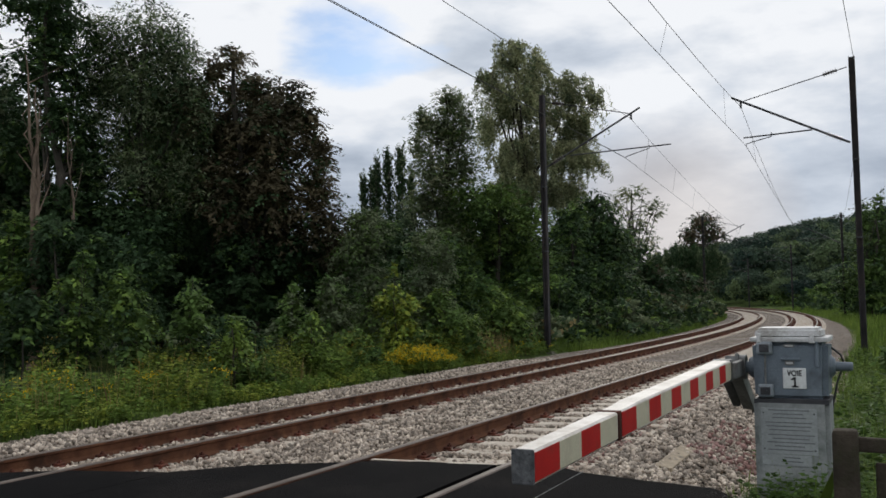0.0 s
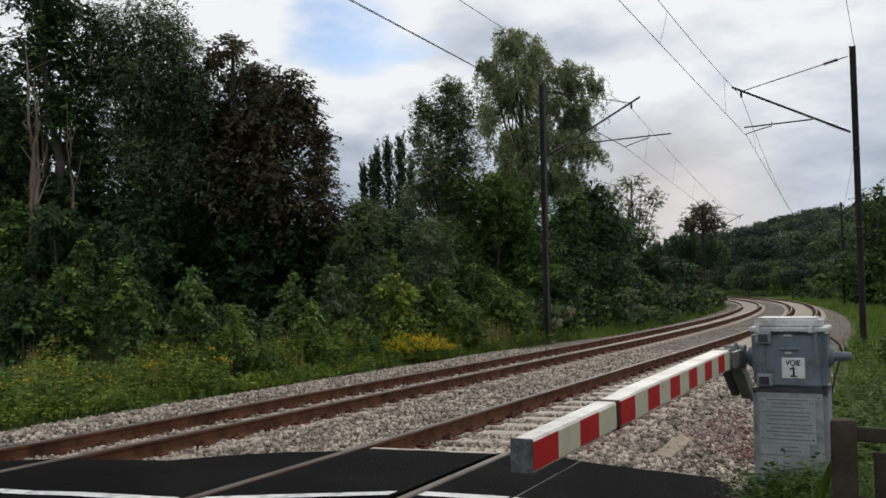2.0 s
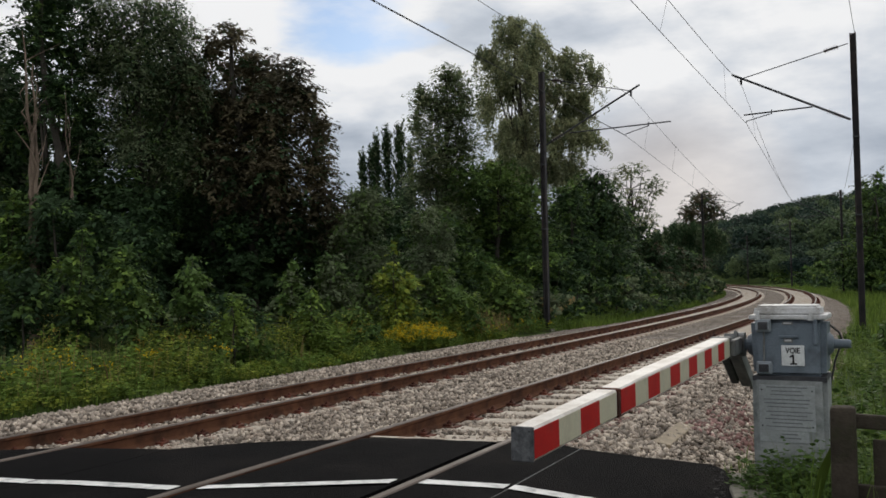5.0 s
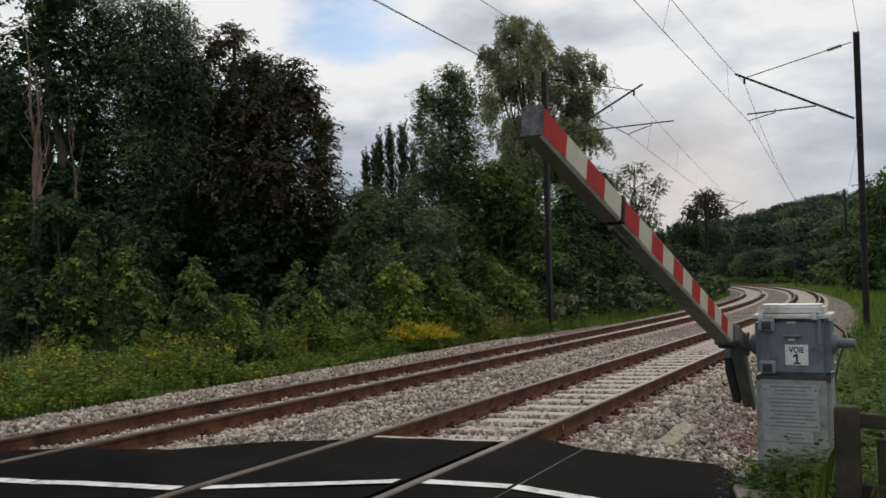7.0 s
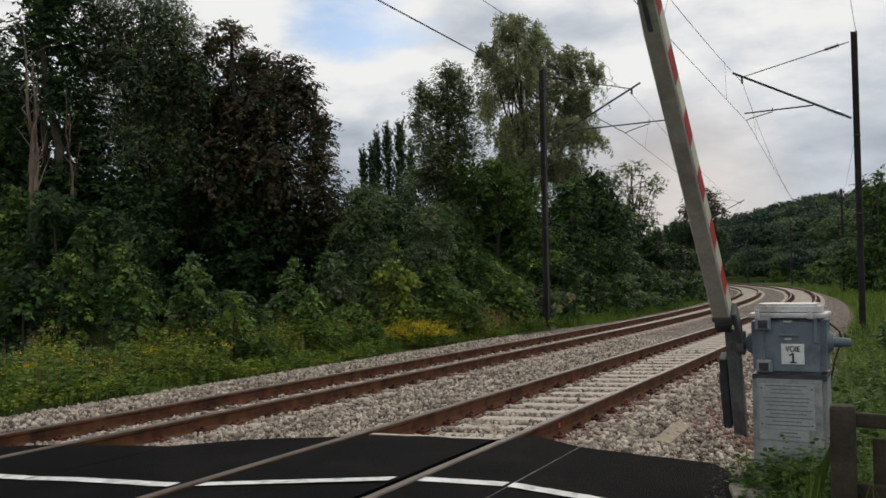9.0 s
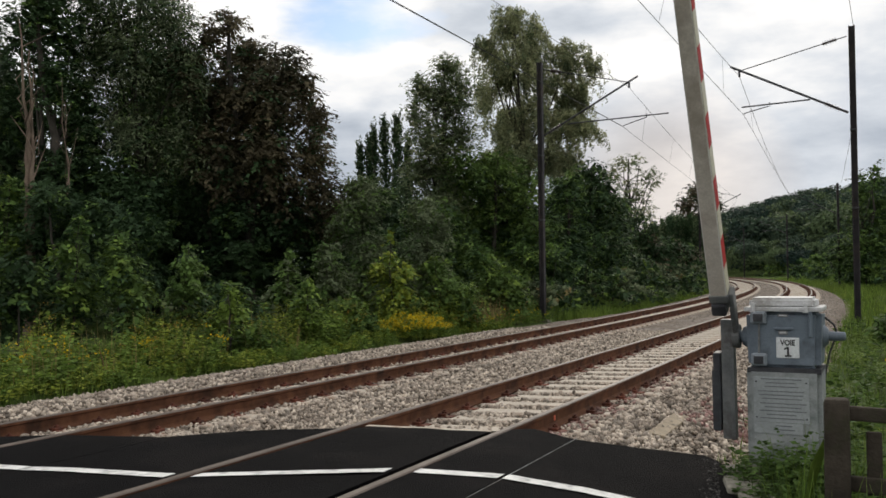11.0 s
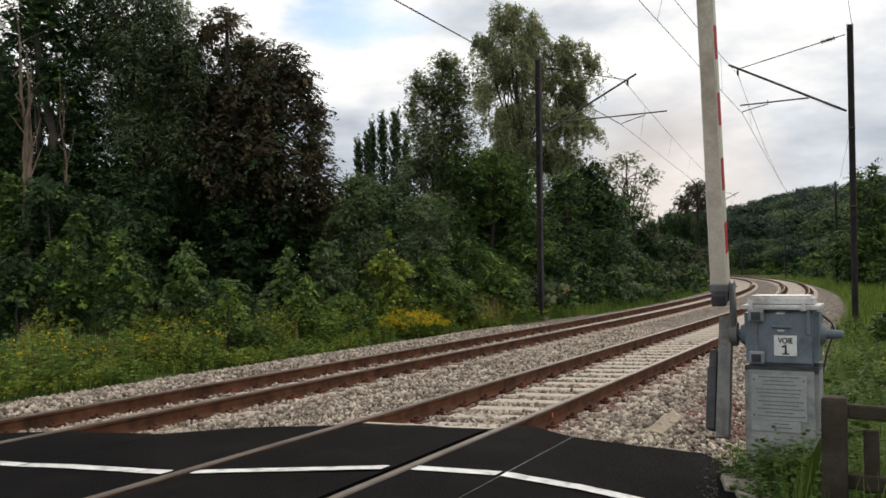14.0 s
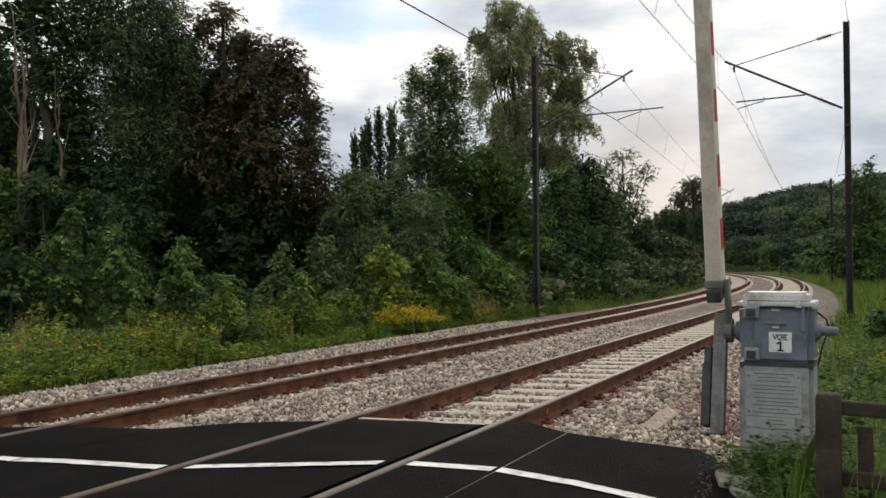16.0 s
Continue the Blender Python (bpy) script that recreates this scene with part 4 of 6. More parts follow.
def sprays(rng, ells, count, per, length, droop=0.35, shell=0.35, flat=0.35, rise=0.1):
    """Leafy twigs that reach out of the crown's lobes and bow at their tips: feet, leaf points, leaf axes, facings, twig numbers."""
    ells = np.array(ells, float)
    wt = ells[:, 3] * ells[:, 5]
    pick = rng.choice(len(ells), count, p=wt / wt.sum())
    u = rng.normal(size=(count, 3))
    u[:, 2] = u[:, 2] * 0.95 + 0.12
    u = unit(u)
    C = ells[pick, :3] + u * ells[pick, 3:] * (rng.random((count, 1)) ** shell)
    t = u * np.array([1, 1, 0.35]) + rng.normal(size=(count, 3)) * np.array([0.45, 0.45, 0.2])
    t[:, 2] += rise
    t = unit(t)
    side = unit(np.cross(t, np.array([0, 0, 1.0])))
    L = (length * rng.uniform(0.55, 1.4, (count, 1, 1)))
    s = rng.random((count, per, 1))
    lat = rng.uniform(-1, 1, (count, per, 1))
    z = np.array([0, 0, 1.0])
    P = C[:, None] + t[:, None] * L * (s - 0.45) + side[:, None] * L * lat * flat * (1.15 - 0.7 * s) - z * droop * L * (s ** 2 + 0.5 * np.abs(lat) ** 2)
    P = P + rng.normal(size=P.shape) * 0.05 * L
    d = t[:, None] * 0.8 + side[:, None] * np.sign(lat) * 0.8 - z * droop * (0.3 + s) + rng.normal(size=P.shape) * 0.3
    nrm = z * 1.0 + u[:, None] * 0.5 + rng.normal(size=P.shape) * 0.34
    k = np.repeat(np.arange(count), per)
    return C, P.reshape(-1, 3), d.reshape(-1, 3), nrm.reshape(-1, 3), k


def limbs(base, top, targets, r0, rng, count=9):
    """A tapering, slightly crooked trunk and limbs that reach into the crown."""
    base, top = Vector(base), Vector(top)
    n = 7
    pts = []
    for i in range(n):
        p = base.lerp(top, i / (n - 1))
        j = 0.05 * (top - base).length * (0.3 if i == 0 else 1)
        pts.append(p + Vector((rng.uniform(-j, j), rng.uniform(-j, j), 0)) * 0.35)
    out = [tube(pts, [r0 * (1 - 0.8 * i / (n - 1)) + (0.3 * r0 if i == 0 else 0) for i in range(n)], 8)]
    for c in targets[:count]:
        c = Vector(c)
        i = rng.integers(2, n - 1)
        a = pts[i]
        mid = a.lerp(c, 0.5) + Vector((0, 0, -0.06 * (c - a).length))
        r = r0 * (1 - 0.8 * i / (n - 1)) * 0.55
        out.append(tube([a, mid, c], [r, r * 0.6, r * 0.15], 5))
    return joined(out)


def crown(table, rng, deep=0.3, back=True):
    """Lobes of a crown, set out to fit the camera's view, from (offset across it, height, half-width, half-height),
    spread in depth.
    """
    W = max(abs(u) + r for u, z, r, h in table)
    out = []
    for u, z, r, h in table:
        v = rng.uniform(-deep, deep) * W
        out.append((u * VIEW_ACROSS[0] + v * VIEW_AWAY[0], u * VIEW_ACROSS[1] + v * VIEW_AWAY[1], z, r, r, h))
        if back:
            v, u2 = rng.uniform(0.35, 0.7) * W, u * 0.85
            out.append((u2 * VIEW_ACROSS[0] + v * VIEW_AWAY[0], u2 * VIEW_ACROSS[1] + v * VIEW_AWAY[1], z * 0.97, r, r, h))
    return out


def tree(name, label, x, y, ells, mix, size, seed, dens=2.2, aspect=0.5, per=14, length=0.7, droop=0.35, shell=0.35, flat=0.35, rise=0.1, trunk=0.16, core=0.7, limb_count=9, bark=None, group="", tri=False):
    """A tree or shrub: trunk with limbs, leafy twigs on the lobes, and a denser inside. dens: layers of leaves over a lobe's outline."""
    rng = np.random.default_rng(seed)
    g = thing(name, label, "tree" if name.endswith("tree") else "shrub", (x, y, terrain(x, y)), group=group)
    area = sum(math.pi * e[3] * e[5] for e in ells)
    count = max(12, int(dens * area / (size * size * aspect * 0.5 * per)))
    C, P, d, nrm, k = sprays(rng, ells, count, per, length, droop, shell, flat, rise)
    e = max(ells, key=lambda q: q[2] + q[5])
    vs, fs = limbs((0, 0, -0.2), (e[0], e[1], e[2] + e[5] * 0.3), C.tolist(), trunk, rng, limb_count)
    sheet("trunk", vs, fs, bark or M_BARK, g, smooth=True)
    roll, lo = rng.random(count), 0.0
    keep = P[:, 2] > 0.04
    for i, (mname, frac) in enumerate(mix):
        sel = keep & (roll[k] >= lo) & (roll[k] < lo + frac)
        lo += frac
        V, F = blade_leaves(P[sel], d[sel], nrm[sel], size, rng, aspect, tri=tri)
        V, F = [V], [F]
        if i == 0 and core:
            # inner leaves, larger and fewer, that close the crown
            A = np.array(ells, float)
            n = max(10, int(core * area / (size * size * 0.9)))
            q = rng.choice(len(A), n, p=A[:, 3] * A[:, 5] / (A[:, 3] * A[:, 5]).sum())
            Pi = A[q, :3] + unit(rng.normal(size=(n, 3))) * A[q, 3:] * 0.6 * rng.random((n, 1)) ** 0.4
            Pi = Pi[Pi[:, 2] > 0.15]
            Vc, Fc = blade_leaves(Pi, rng.normal(size=Pi.shape), rng.normal(size=Pi.shape), size * 1.5, rng, 0.7, tri=tri)
            V.append(Vc)
            F.append(Fc + len(V[0]))
        if sum(len(q) for q in F):
            ob = new("crown", quick_mesh("crown", np.concatenate(V), np.concatenate(F), M_LEAF[mname]))
            ob.parent = g
    return g


def weeping(name, label, x, y, ells, mats, strands, per, length, size, seed, trunk=0.3, limb_count=26):
    """A willow: leaf strands that hang from the crown's surface."""
    rng = np.random.default_rng(seed)
    g = thing(name, label, "tree", (x, y, terrain(x, y)))
    C, P0 = sprays(rng, ells, strands // 14, 14, 1.1, 0.3, 0.4)[:2]
    t = rng.random((len(P0), per, 1))
    ln = length * rng.uniform(0.25, 1.2, (len(P0), 1, 1))
    sway = rng.normal(scale=0.25, size=(len(P0), 1, 3)) + np.array([0.12, 0.06, 0])
    P = P0[:, None, :] + np.concatenate([sway[..., :2] * t, -ln * t], 2) + rng.normal(scale=0.07, size=(len(P0), per, 3))
    P = P.reshape(-1, 3)
    top = max(ells, key=lambda q: q[2])
    vs, fs = limbs((0, 0, -0.2), (top[0], top[1], top[2]), C.tolist(), trunk, rng, limb_count)
    sheet("trunk", vs, fs, M_BARK, g, smooth=True)
    cut, lo = rng.random(len(P0)).repeat(per), 0.0
    for mname, frac in mats:
        sel = (cut >= lo) & (cut < lo + frac)
        lo += frac
        V, F = leaf_cloud(P[sel], size, rng, 0.34, up=0.1, hang=0.9)
        ob = new("crown", quick_mesh("crown", V, F, M_LEAF[mname]))
        ob.parent = g
    return g


def lobes(rng, h, w, base, n=6, spread=0.55, core=0.72):
    """Lobes of a rounded, uneven crown of height h and half-width w, bare below base."""
    c, rz = (h + base) / 2, (h - base) / 2
    out = [(0, 0, c, w * core, w * core, rz * 0.86)]
    for i in range(n):
        a = 2 * math.pi * (i + rng.random()) / n
        k = rng.uniform(0.3, 1) * spread
        u = rng.uniform(-0.75, 0.72)
        ww = w * rng.uniform(0.34, 0.5)
        out.append((math.cos(a) * w * k * 1.1, math.sin(a) * w * k * 1.1, c + rz * u, ww, ww, rz * rng.uniform(0.22, 0.36)))
    out.append((rng.uniform(-.2, .2) * w, rng.uniform(-.2, .2) * w, h - rz * 0.24, w * 0.4, w * 0.4, rz * 0.24))
    return out


def tall_wood(rng):
    """The tall stand along the line: what rises over the verge's shrubs."""
    tree("ivy_tree", "tall dark tree clothed in ivy behind a dead trunk", -23.4, 19.7,
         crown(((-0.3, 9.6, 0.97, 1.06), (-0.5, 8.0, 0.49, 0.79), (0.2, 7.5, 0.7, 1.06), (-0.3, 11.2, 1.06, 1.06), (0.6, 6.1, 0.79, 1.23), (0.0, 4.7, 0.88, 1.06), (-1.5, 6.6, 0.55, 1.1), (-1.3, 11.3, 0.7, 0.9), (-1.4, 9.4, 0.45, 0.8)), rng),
         [("dark", 0.85), ("mid", 0.15)], 0.14, 20, dens=2.9, length=0.55, trunk=0.2, aspect=0.62, core=0.9, tri=True)
    tree("birch_tree", "tall airy grey-green birch with small gaps of sky", -22.7, 22.2,
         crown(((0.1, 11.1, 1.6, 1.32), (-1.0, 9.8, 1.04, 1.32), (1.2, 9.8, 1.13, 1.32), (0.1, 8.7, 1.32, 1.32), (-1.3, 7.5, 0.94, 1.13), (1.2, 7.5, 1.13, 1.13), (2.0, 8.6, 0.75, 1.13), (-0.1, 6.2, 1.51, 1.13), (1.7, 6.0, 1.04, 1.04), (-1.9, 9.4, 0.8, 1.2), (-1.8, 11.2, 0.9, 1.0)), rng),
         [("grey", 0.5), ("dark", 0.4), ("mid", 0.1)], 0.12, 21, dens=2.3, length=0.8, droop=0.7, trunk=0.15, core=0.25, limb_count=22, tri=True)
    tree("copper_tree", "dark copper-leaved maple with a dense tiered crown", -19.7, 24.9,
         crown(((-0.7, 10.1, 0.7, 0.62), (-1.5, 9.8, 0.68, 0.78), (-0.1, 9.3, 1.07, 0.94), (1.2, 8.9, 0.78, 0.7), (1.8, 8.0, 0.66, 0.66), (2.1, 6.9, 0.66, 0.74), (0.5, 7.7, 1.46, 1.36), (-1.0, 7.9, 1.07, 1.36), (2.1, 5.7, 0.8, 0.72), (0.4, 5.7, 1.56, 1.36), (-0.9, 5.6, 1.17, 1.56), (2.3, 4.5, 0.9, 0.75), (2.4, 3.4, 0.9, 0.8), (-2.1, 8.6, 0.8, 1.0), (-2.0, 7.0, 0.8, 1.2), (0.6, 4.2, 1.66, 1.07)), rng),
         [("copper", 0.85), ("dark", 0.15)], 0.15, 23, dens=3.4, length=0.62, droop=0.5, flat=0.5, trunk=0.24, aspect=0.66, core=0.8, limb_count=18, tri=True)
    tree("dark_tree", "low dark green tree under the taller crowns", -23.3, 20.8,
         crown(((-0.7, 5.0, 1.09, 0.91), (0.8, 4.8, 1.09, 0.91), (0.0, 3.7, 1.37, 0.91), (1.9, 4.1, 1.09, 1.09), (-1.4, 3.5, 0.91, 0.91), (-1.6, 2.4, 1.0, 0.82)), rng),
         [("dark", 0.9), ("mid", 0.1)], 0.15, 24, dens=2.8, length=0.6, droop=0.5, aspect=0.62, tri=True)
    tree("dark_tree", "low dark green tree under the taller crowns", -20.9, 24.9,
         crown(((-1.1, 4.4, 1.36, 1.17), (-1.3, 3.0, 1.17, 0.97), (0.4, 3.4, 1.36, 0.97), (2.2, 3.4, 1.17, 0.88), (3.1, 3.2, 0.88, 0.78)), rng),
         [("dark", 0.9), ("mid", 0.1)], 0.15, 25, dens=2.8, length=0.6, droop=0.5, aspect=0.62, tri=True)
    tree("green_tree", "fresh green young tree at the wood's edge", -21.2, 16.3,
         crown(((0.0, 3.9, 0.38, 0.53), (-0.1, 2.9, 0.53, 0.68), (0.1, 2.2, 0.53, 0.53), (0.0, 1.2, 0.7, 0.7)), rng), [("mid", 0.6), ("bright", 0.4)], 0.15, 26, length=0.45, aspect=0.6, trunk=0.07)
    tree("dark_shrub", "dense dark green thicket round the dead trunk", -19.3, 16.6,
         crown(((-0.9, 3.5, 0.67, 0.6), (-1.0, 2.6, 0.74, 0.67), (-0.45, 3.8, 0.6, 0.52), (0.15, 3.2, 0.74, 0.74), (1.0, 3.05, 0.74, 0.74), (1.9, 2.9, 0.74, 0.67), (0.0, 1.5, 1.2, 0.9), (1.5, 1.5, 1.1, 0.9), (-1.2, 1.5, 1.0, 0.9)), rng),
         [("dark", 0.85), ("mid", 0.15)], 0.14, 27, dens=2.6, length=0.5, droop=0.5, aspect=0.62, trunk=0.06, tri=True)
    for i, (x, y, h, w) in enumerate(((-27.5, 23.6, 8.0, 2.6), (-31.5, 24.2, 11.2, 2.0), (-26.5, 29.0, 10.4, 2.6), (-27, 33.5, 6.0, 2.6), (-28, 20.4, 11.4, 2.4), (-26.4, 17.2, 7.4, 2.2), (-25.5, 26.0, 10.8, 2.4))):
        tree("background_tree", "dark green tree in the wood behind the line", x, y, lobes(rng, h, w, 0.2, 10), [("dark", 0.85), ("grey", 0.15)], 0.22, 300 + i, dens=1.9, core=1.2, tri=True, limb_count=6, group="wood behind the line")
    for i, (x, y, h, w) in enumerate(((-23.4, 23.4, 4.6, 2.3), (-22.6, 29, 5.0, 2.4), (-25.5, 18.5, 5.2, 2.6), (-24, 35, 5.0, 2.6), (-21.6, 27.0, 4.0, 2.0), (-25.0, 21.6, 5.2, 2.4), (-21.4, 32.2, 4.6, 1.9), (-20.4, 24.2, 3.0, 2.4), (-23.6, 30.8, 5.0, 2.2), (-24.6, 28.2, 5.4, 2.2), (-19.0, 28.6, 3.6, 2.0), (-18.6, 33.6, 4.4, 2.0), (-21.8, 18.6, 3.0, 2.0), (-23.6, 15.8, 3.2, 2.0),
            (-20.8, 36.0, 5.8, 2.2), (-20.4, 41.4, 6.2, 2.4), (-21.4, 46.5, 7.0, 2.8), (-24.0, 57.5, 10.2, 3.2), (-20.0, 61.0, 10.0, 3.0), (-18.0, 50.5, 6.4, 2.4), (-29.6, 52.2, 8.2, 3.0), (-31.6, 51.2, 7.8, 3.0))):
        tree("dark_shrub", "dense dark green thicket beneath the tall trees", x, y, lobes(rng, h, w, 0.1, 7), [("dark", 0.85), ("mid", 0.15)], 0.19, 40 + i, dens=1.9, core=1.2, limb_count=5, trunk=0.07, group="thicket", tri=True)
    # the stand by the mast
    tree("ash_tree", "slim grey-green ash with upright leafy limbs", -18.9, 37.6,
         crown(((-1.0, 10.6, 0.53, 0.74), (-1.3, 9.2, 0.53, 0.9), (0.4, 11.5, 0.85, 0.69), (0.0, 10.0, 1.11, 1.11), (1.1, 10.3, 0.69, 1.22), (-0.5, 7.9, 1.11, 1.27), (0.9, 8.1, 1.06, 1.27), (-1.0, 6.4, 0.9, 1.06), (0.3, 6.3, 1.22, 1.27), (0.0, 4.6, 1.5, 1.2)), rng),
         [("grey", 0.7), ("willow", 0.15), ("mid", 0.15)], 0.15, 120, dens=2.6, length=0.8, droop=0.4, rise=0.5, trunk=0.16, core=0.6, limb_count=24, aspect=0.5, tri=True)
    weeping("willow_tree", "large pale grey-green willow with hanging twigs", -21.2, 54.3,
            crown(((-0.7, 17.7, 1.53, 0.95), (-2.0, 16.4, 1.02, 1.09), (1.1, 17.1, 1.39, 0.95), (2.7, 15.9, 1.17, 0.95), (4.0, 14.8, 0.8, 0.95), (-0.2, 15.1, 2.04, 1.46), (2.0, 14.2, 1.82, 1.31), (-2.1, 13.9, 1.09, 1.61), (3.4, 12.7, 1.09, 1.31), (0.5, 12.0, 2.04, 1.31), (-1.3, 11.3, 1.53, 1.31), (2.7, 10.9, 1.61, 0.95), (4.4, 11.0, 0.51, 0.51), (0.2, 10.0, 1.8, 1.0), (1.9, 9.4, 1.6, 1.0), (-1.3, 9.3, 1.6, 1.0)), rng, 0.25, back=False),
            [("willow", 0.75), ("grey", 0.25)], 3900, 20, 1.2, 0.22, 121, 0.30, 30)
    tree("green_tree", "dense domed green tree beside the track", -16.8, 38.6,
         crown(((-1.0, 6.3, 1.45, 1.22), (0.3, 6.6, 1.27, 0.95), (0.0, 4.5, 2.11, 1.53), (1.6, 5.4, 1.22, 1.27), (-1.3, 3.6, 1.59, 1.59), (1.9, 3.3, 1.59, 1.59)), rng), [("mid", 0.72), ("dark", 0.2), ("bright", 0.08)], 0.16, 122, dens=2.6, length=0.7, aspect=0.62, tri=True)
    tree("green_tree", "dense domed green tree beside the track", -16.0, 48.0,
         crown(((-0.3, 6.2, 1.26, 1.26), (-0.7, 4.3, 1.73, 1.57), (0.0, 3.0, 1.89, 1.42), (2.1, 3.0, 1.42, 1.2)), rng), [("dark", 0.55), ("mid", 0.45)], 0.19, 123, dens=2.5, length=0.8, aspect=0.6, tri=True)
    tree("chestnut_tree", "dark green tiered chestnut beside the track", -16.7, 54.3,
         crown(((-0.1, 7.7, 1.34, 1.13), (0.5, 6.1, 1.62, 1.48), (-0.6, 4.8, 1.97, 1.62), (1.3, 4.5, 1.41, 1.27), (0.3, 3.0, 2.0, 1.4)), rng), [("dark", 0.7), ("mid", 0.3)], 0.24, 124, dens=2.6, tri=True, length=0.9, droop=0.6, flat=0.5, aspect=0.6)
    tree("green_tree", "dense dark green tree beside the track", -18.2, 64.5, lobes(rng, 7.2, 2.8, 0.3, 9), [("dark", 0.8), ("mid", 0.2)], 0.24, 125, length=0.9, tri=True)
    tree("green_tree", "dense dark green tree beside the track", -20.5, 73, lobes(rng, 6.4, 2.8, 0.3, 9), [("dark", 0.8), ("mid", 0.2)], 0.25, 126, length=0.9, tri=True)
    tree("sparse_tree", "thin half-bare tree with sparse brownish leaves", -20.7, 79.2,
         crown(((-0.1, 11.4, 1.71, 0.91), (1.6, 9.9, 1.21, 1.11), (-1.3, 10.1, 1.11, 1.31), (0.1, 8.7, 1.91, 1.31), (1.1, 6.9, 1.61, 1.11), (-1.0, 6.4, 1.61, 1.41)), rng, back=False), [("grey", 0.6), ("willow", 0.4)], 0.24, 127, dens=1.9, core=0.15, length=0.8, trunk=0.2, limb_count=46, tri=True)
    tree("dark_tree", "dark dense round-headed tree above the curve", -21.7, 114.5,
         crown(((0.3, 11.7, 2.11, 1.41), (-1.3, 9.9, 1.55, 1.41), (1.6, 10.1, 1.83, 1.69), (-0.5, 8.2, 1.97, 1.27), (0.6, 6.6, 1.69, 1.41)), rng), [("copper", 0.6), ("dark", 0.4)], 0.30, 128, length=1.0, trunk=0.28, tri=True)
    weeping("willow_tree", "dark weeping tree hanging over the curve", -20.0, 102.0,
            crown(((-1.8, 7.4, 1.6, 1.2), (0.4, 7.2, 1.9, 1.2), (2.2, 7.0, 1.3, 1.2), (-3.4, 6.6, 1.4, 1.2), (-4.8, 5.8, 1.4, 1.2)), rng), [("dark", 0.85), ("grey", 0.15)], 1900, 22, 3.4, 0.27, 129, 0.25, 14)
    for i, (x, y, h, w) in enumerate(((-26, 44, 6.2, 3), (-27, 52, 6.5, 3), (-27, 62, 7, 3.2), (-27.5, 72, 7.2, 3.4), (-27, 83, 7.0, 3.6), (-27, 95, 7.0, 3.6), (-29, 107, 7.0, 3.6), (-33, 120, 7, 3.6), (-25, 40, 5.5, 2.6), (-40, 130, 9, 4.5))):
        tree("background_tree", "green tree in the wood behind the line", x, y, lobes(rng, h, w, 0.2, 8), [("dark", 0.6), ("mid", 0.4)], 0.34, 140 + i, dens=1.8, core=1.0, limb_count=4, length=1.1, group="wood behind the line", tri=True)
    # slender poplars in the distance
    for i, (x, y, h, w) in enumerate(((-54.9, 88.5, 16.6, 0.68), (-54.3, 89.6, 17.6, 0.68), (-53.5, 89.2, 18.9, 0.72), (-52.35, 89.7, 19.8, 0.72), (-51.0, 90.2, 20.0, 0.9), (-50.4, 91.6, 17.6, 0.75))):
        e = [(0, 0, h * u, w * (1.25 - 0.75 * abs(u - 0.55) * 2), w * (1.25 - 0.75 * abs(u - 0.55) * 2), h * 0.13) for u in (0.25, 0.38, 0.5, 0.62, 0.74, 0.84, 0.89)]
        tree("poplar_tree", "slender dark Lombardy poplar in the distance", x, y, e, [("dark", 0.7), ("grey", 0.3)], 0.28, 160 + i, dens=2.4, core=1.0, length=0.8, rise=2.2, droop=0.0, trunk=0.2, limb_count=4, group="poplars", tri=True)
    tree("green_tree", "bright green rounded tree seen in the gap", -38, 60, lobes(rng, 7.4, 3.4, 0.3, 7), [("bright", 0.4), ("mid", 0.6)], 0.28, 170, trunk=0.2, limb_count=3, tri=True)


def bare_trunks():
    """Dead pale stems that part above a thick foot."""
    for i, (x, y, h, nst, r, z0) in enumerate(((-20.75, 16.6, 8.6, 4, 0.13, 3.1), (-20.6, 17.85, 7.2, 2, 0.05, 2.0))):
        g = thing("bare_tree", "bare pale multi-stemmed dead trunk above dark ivy", "tree", (x, y, terrain(x, y)))
        rr = np.random.default_rng(180 + i)
        sheet("trunk", *tube([(0, 0, -0.2), (0.05, 0.02, z0 * 0.5), (0, 0, z0 + 0.4)], [r * 1.3, r * 1.15, r * 0.95], 9), M_PALEBARK, g, smooth=True)
        for k in range(nst):
            a = 2 * math.pi * k / nst + 0.4
            lean = -0.05 + 0.16 * k - 0.2
            top = Vector((lean * 1.4 * VIEW_ACROSS[0], lean * 1.4 * VIEW_ACROSS[1] + math.sin(a) * 0.2, h * (1.0, 0.9, 0.78, 0.62)[k % 4]))
            foot = Vector((math.cos(a) * r * 0.5, math.sin(a) * r * 0.5, z0))
            us = (0, 0.15, 0.3, 0.45, 0.6, 0.75, 0.9, 1)
            pts = [foot.lerp(top, u) + Vector((rr.normal() * 0.04, rr.normal() * 0.04, 0)) * (u > 0) for u in us]
            tb = [tube(pts, [r * 0.62 * (1 - 0.82 * u) for u in us], 7)]
            for j in range(3):
                q = pts[3 + j]
                tb.append(tube([q, q + Vector((rr.normal() * 0.15, rr.normal() * 0.15, 0.5)), q + Vector((rr.normal() * 0.3, rr.normal() * 0.3, 1.1))], [r * 0.2, r * 0.14, 0.006], 5))
            sheet("stem", *joined(tb), M_PALEBARK, g, smooth=True)


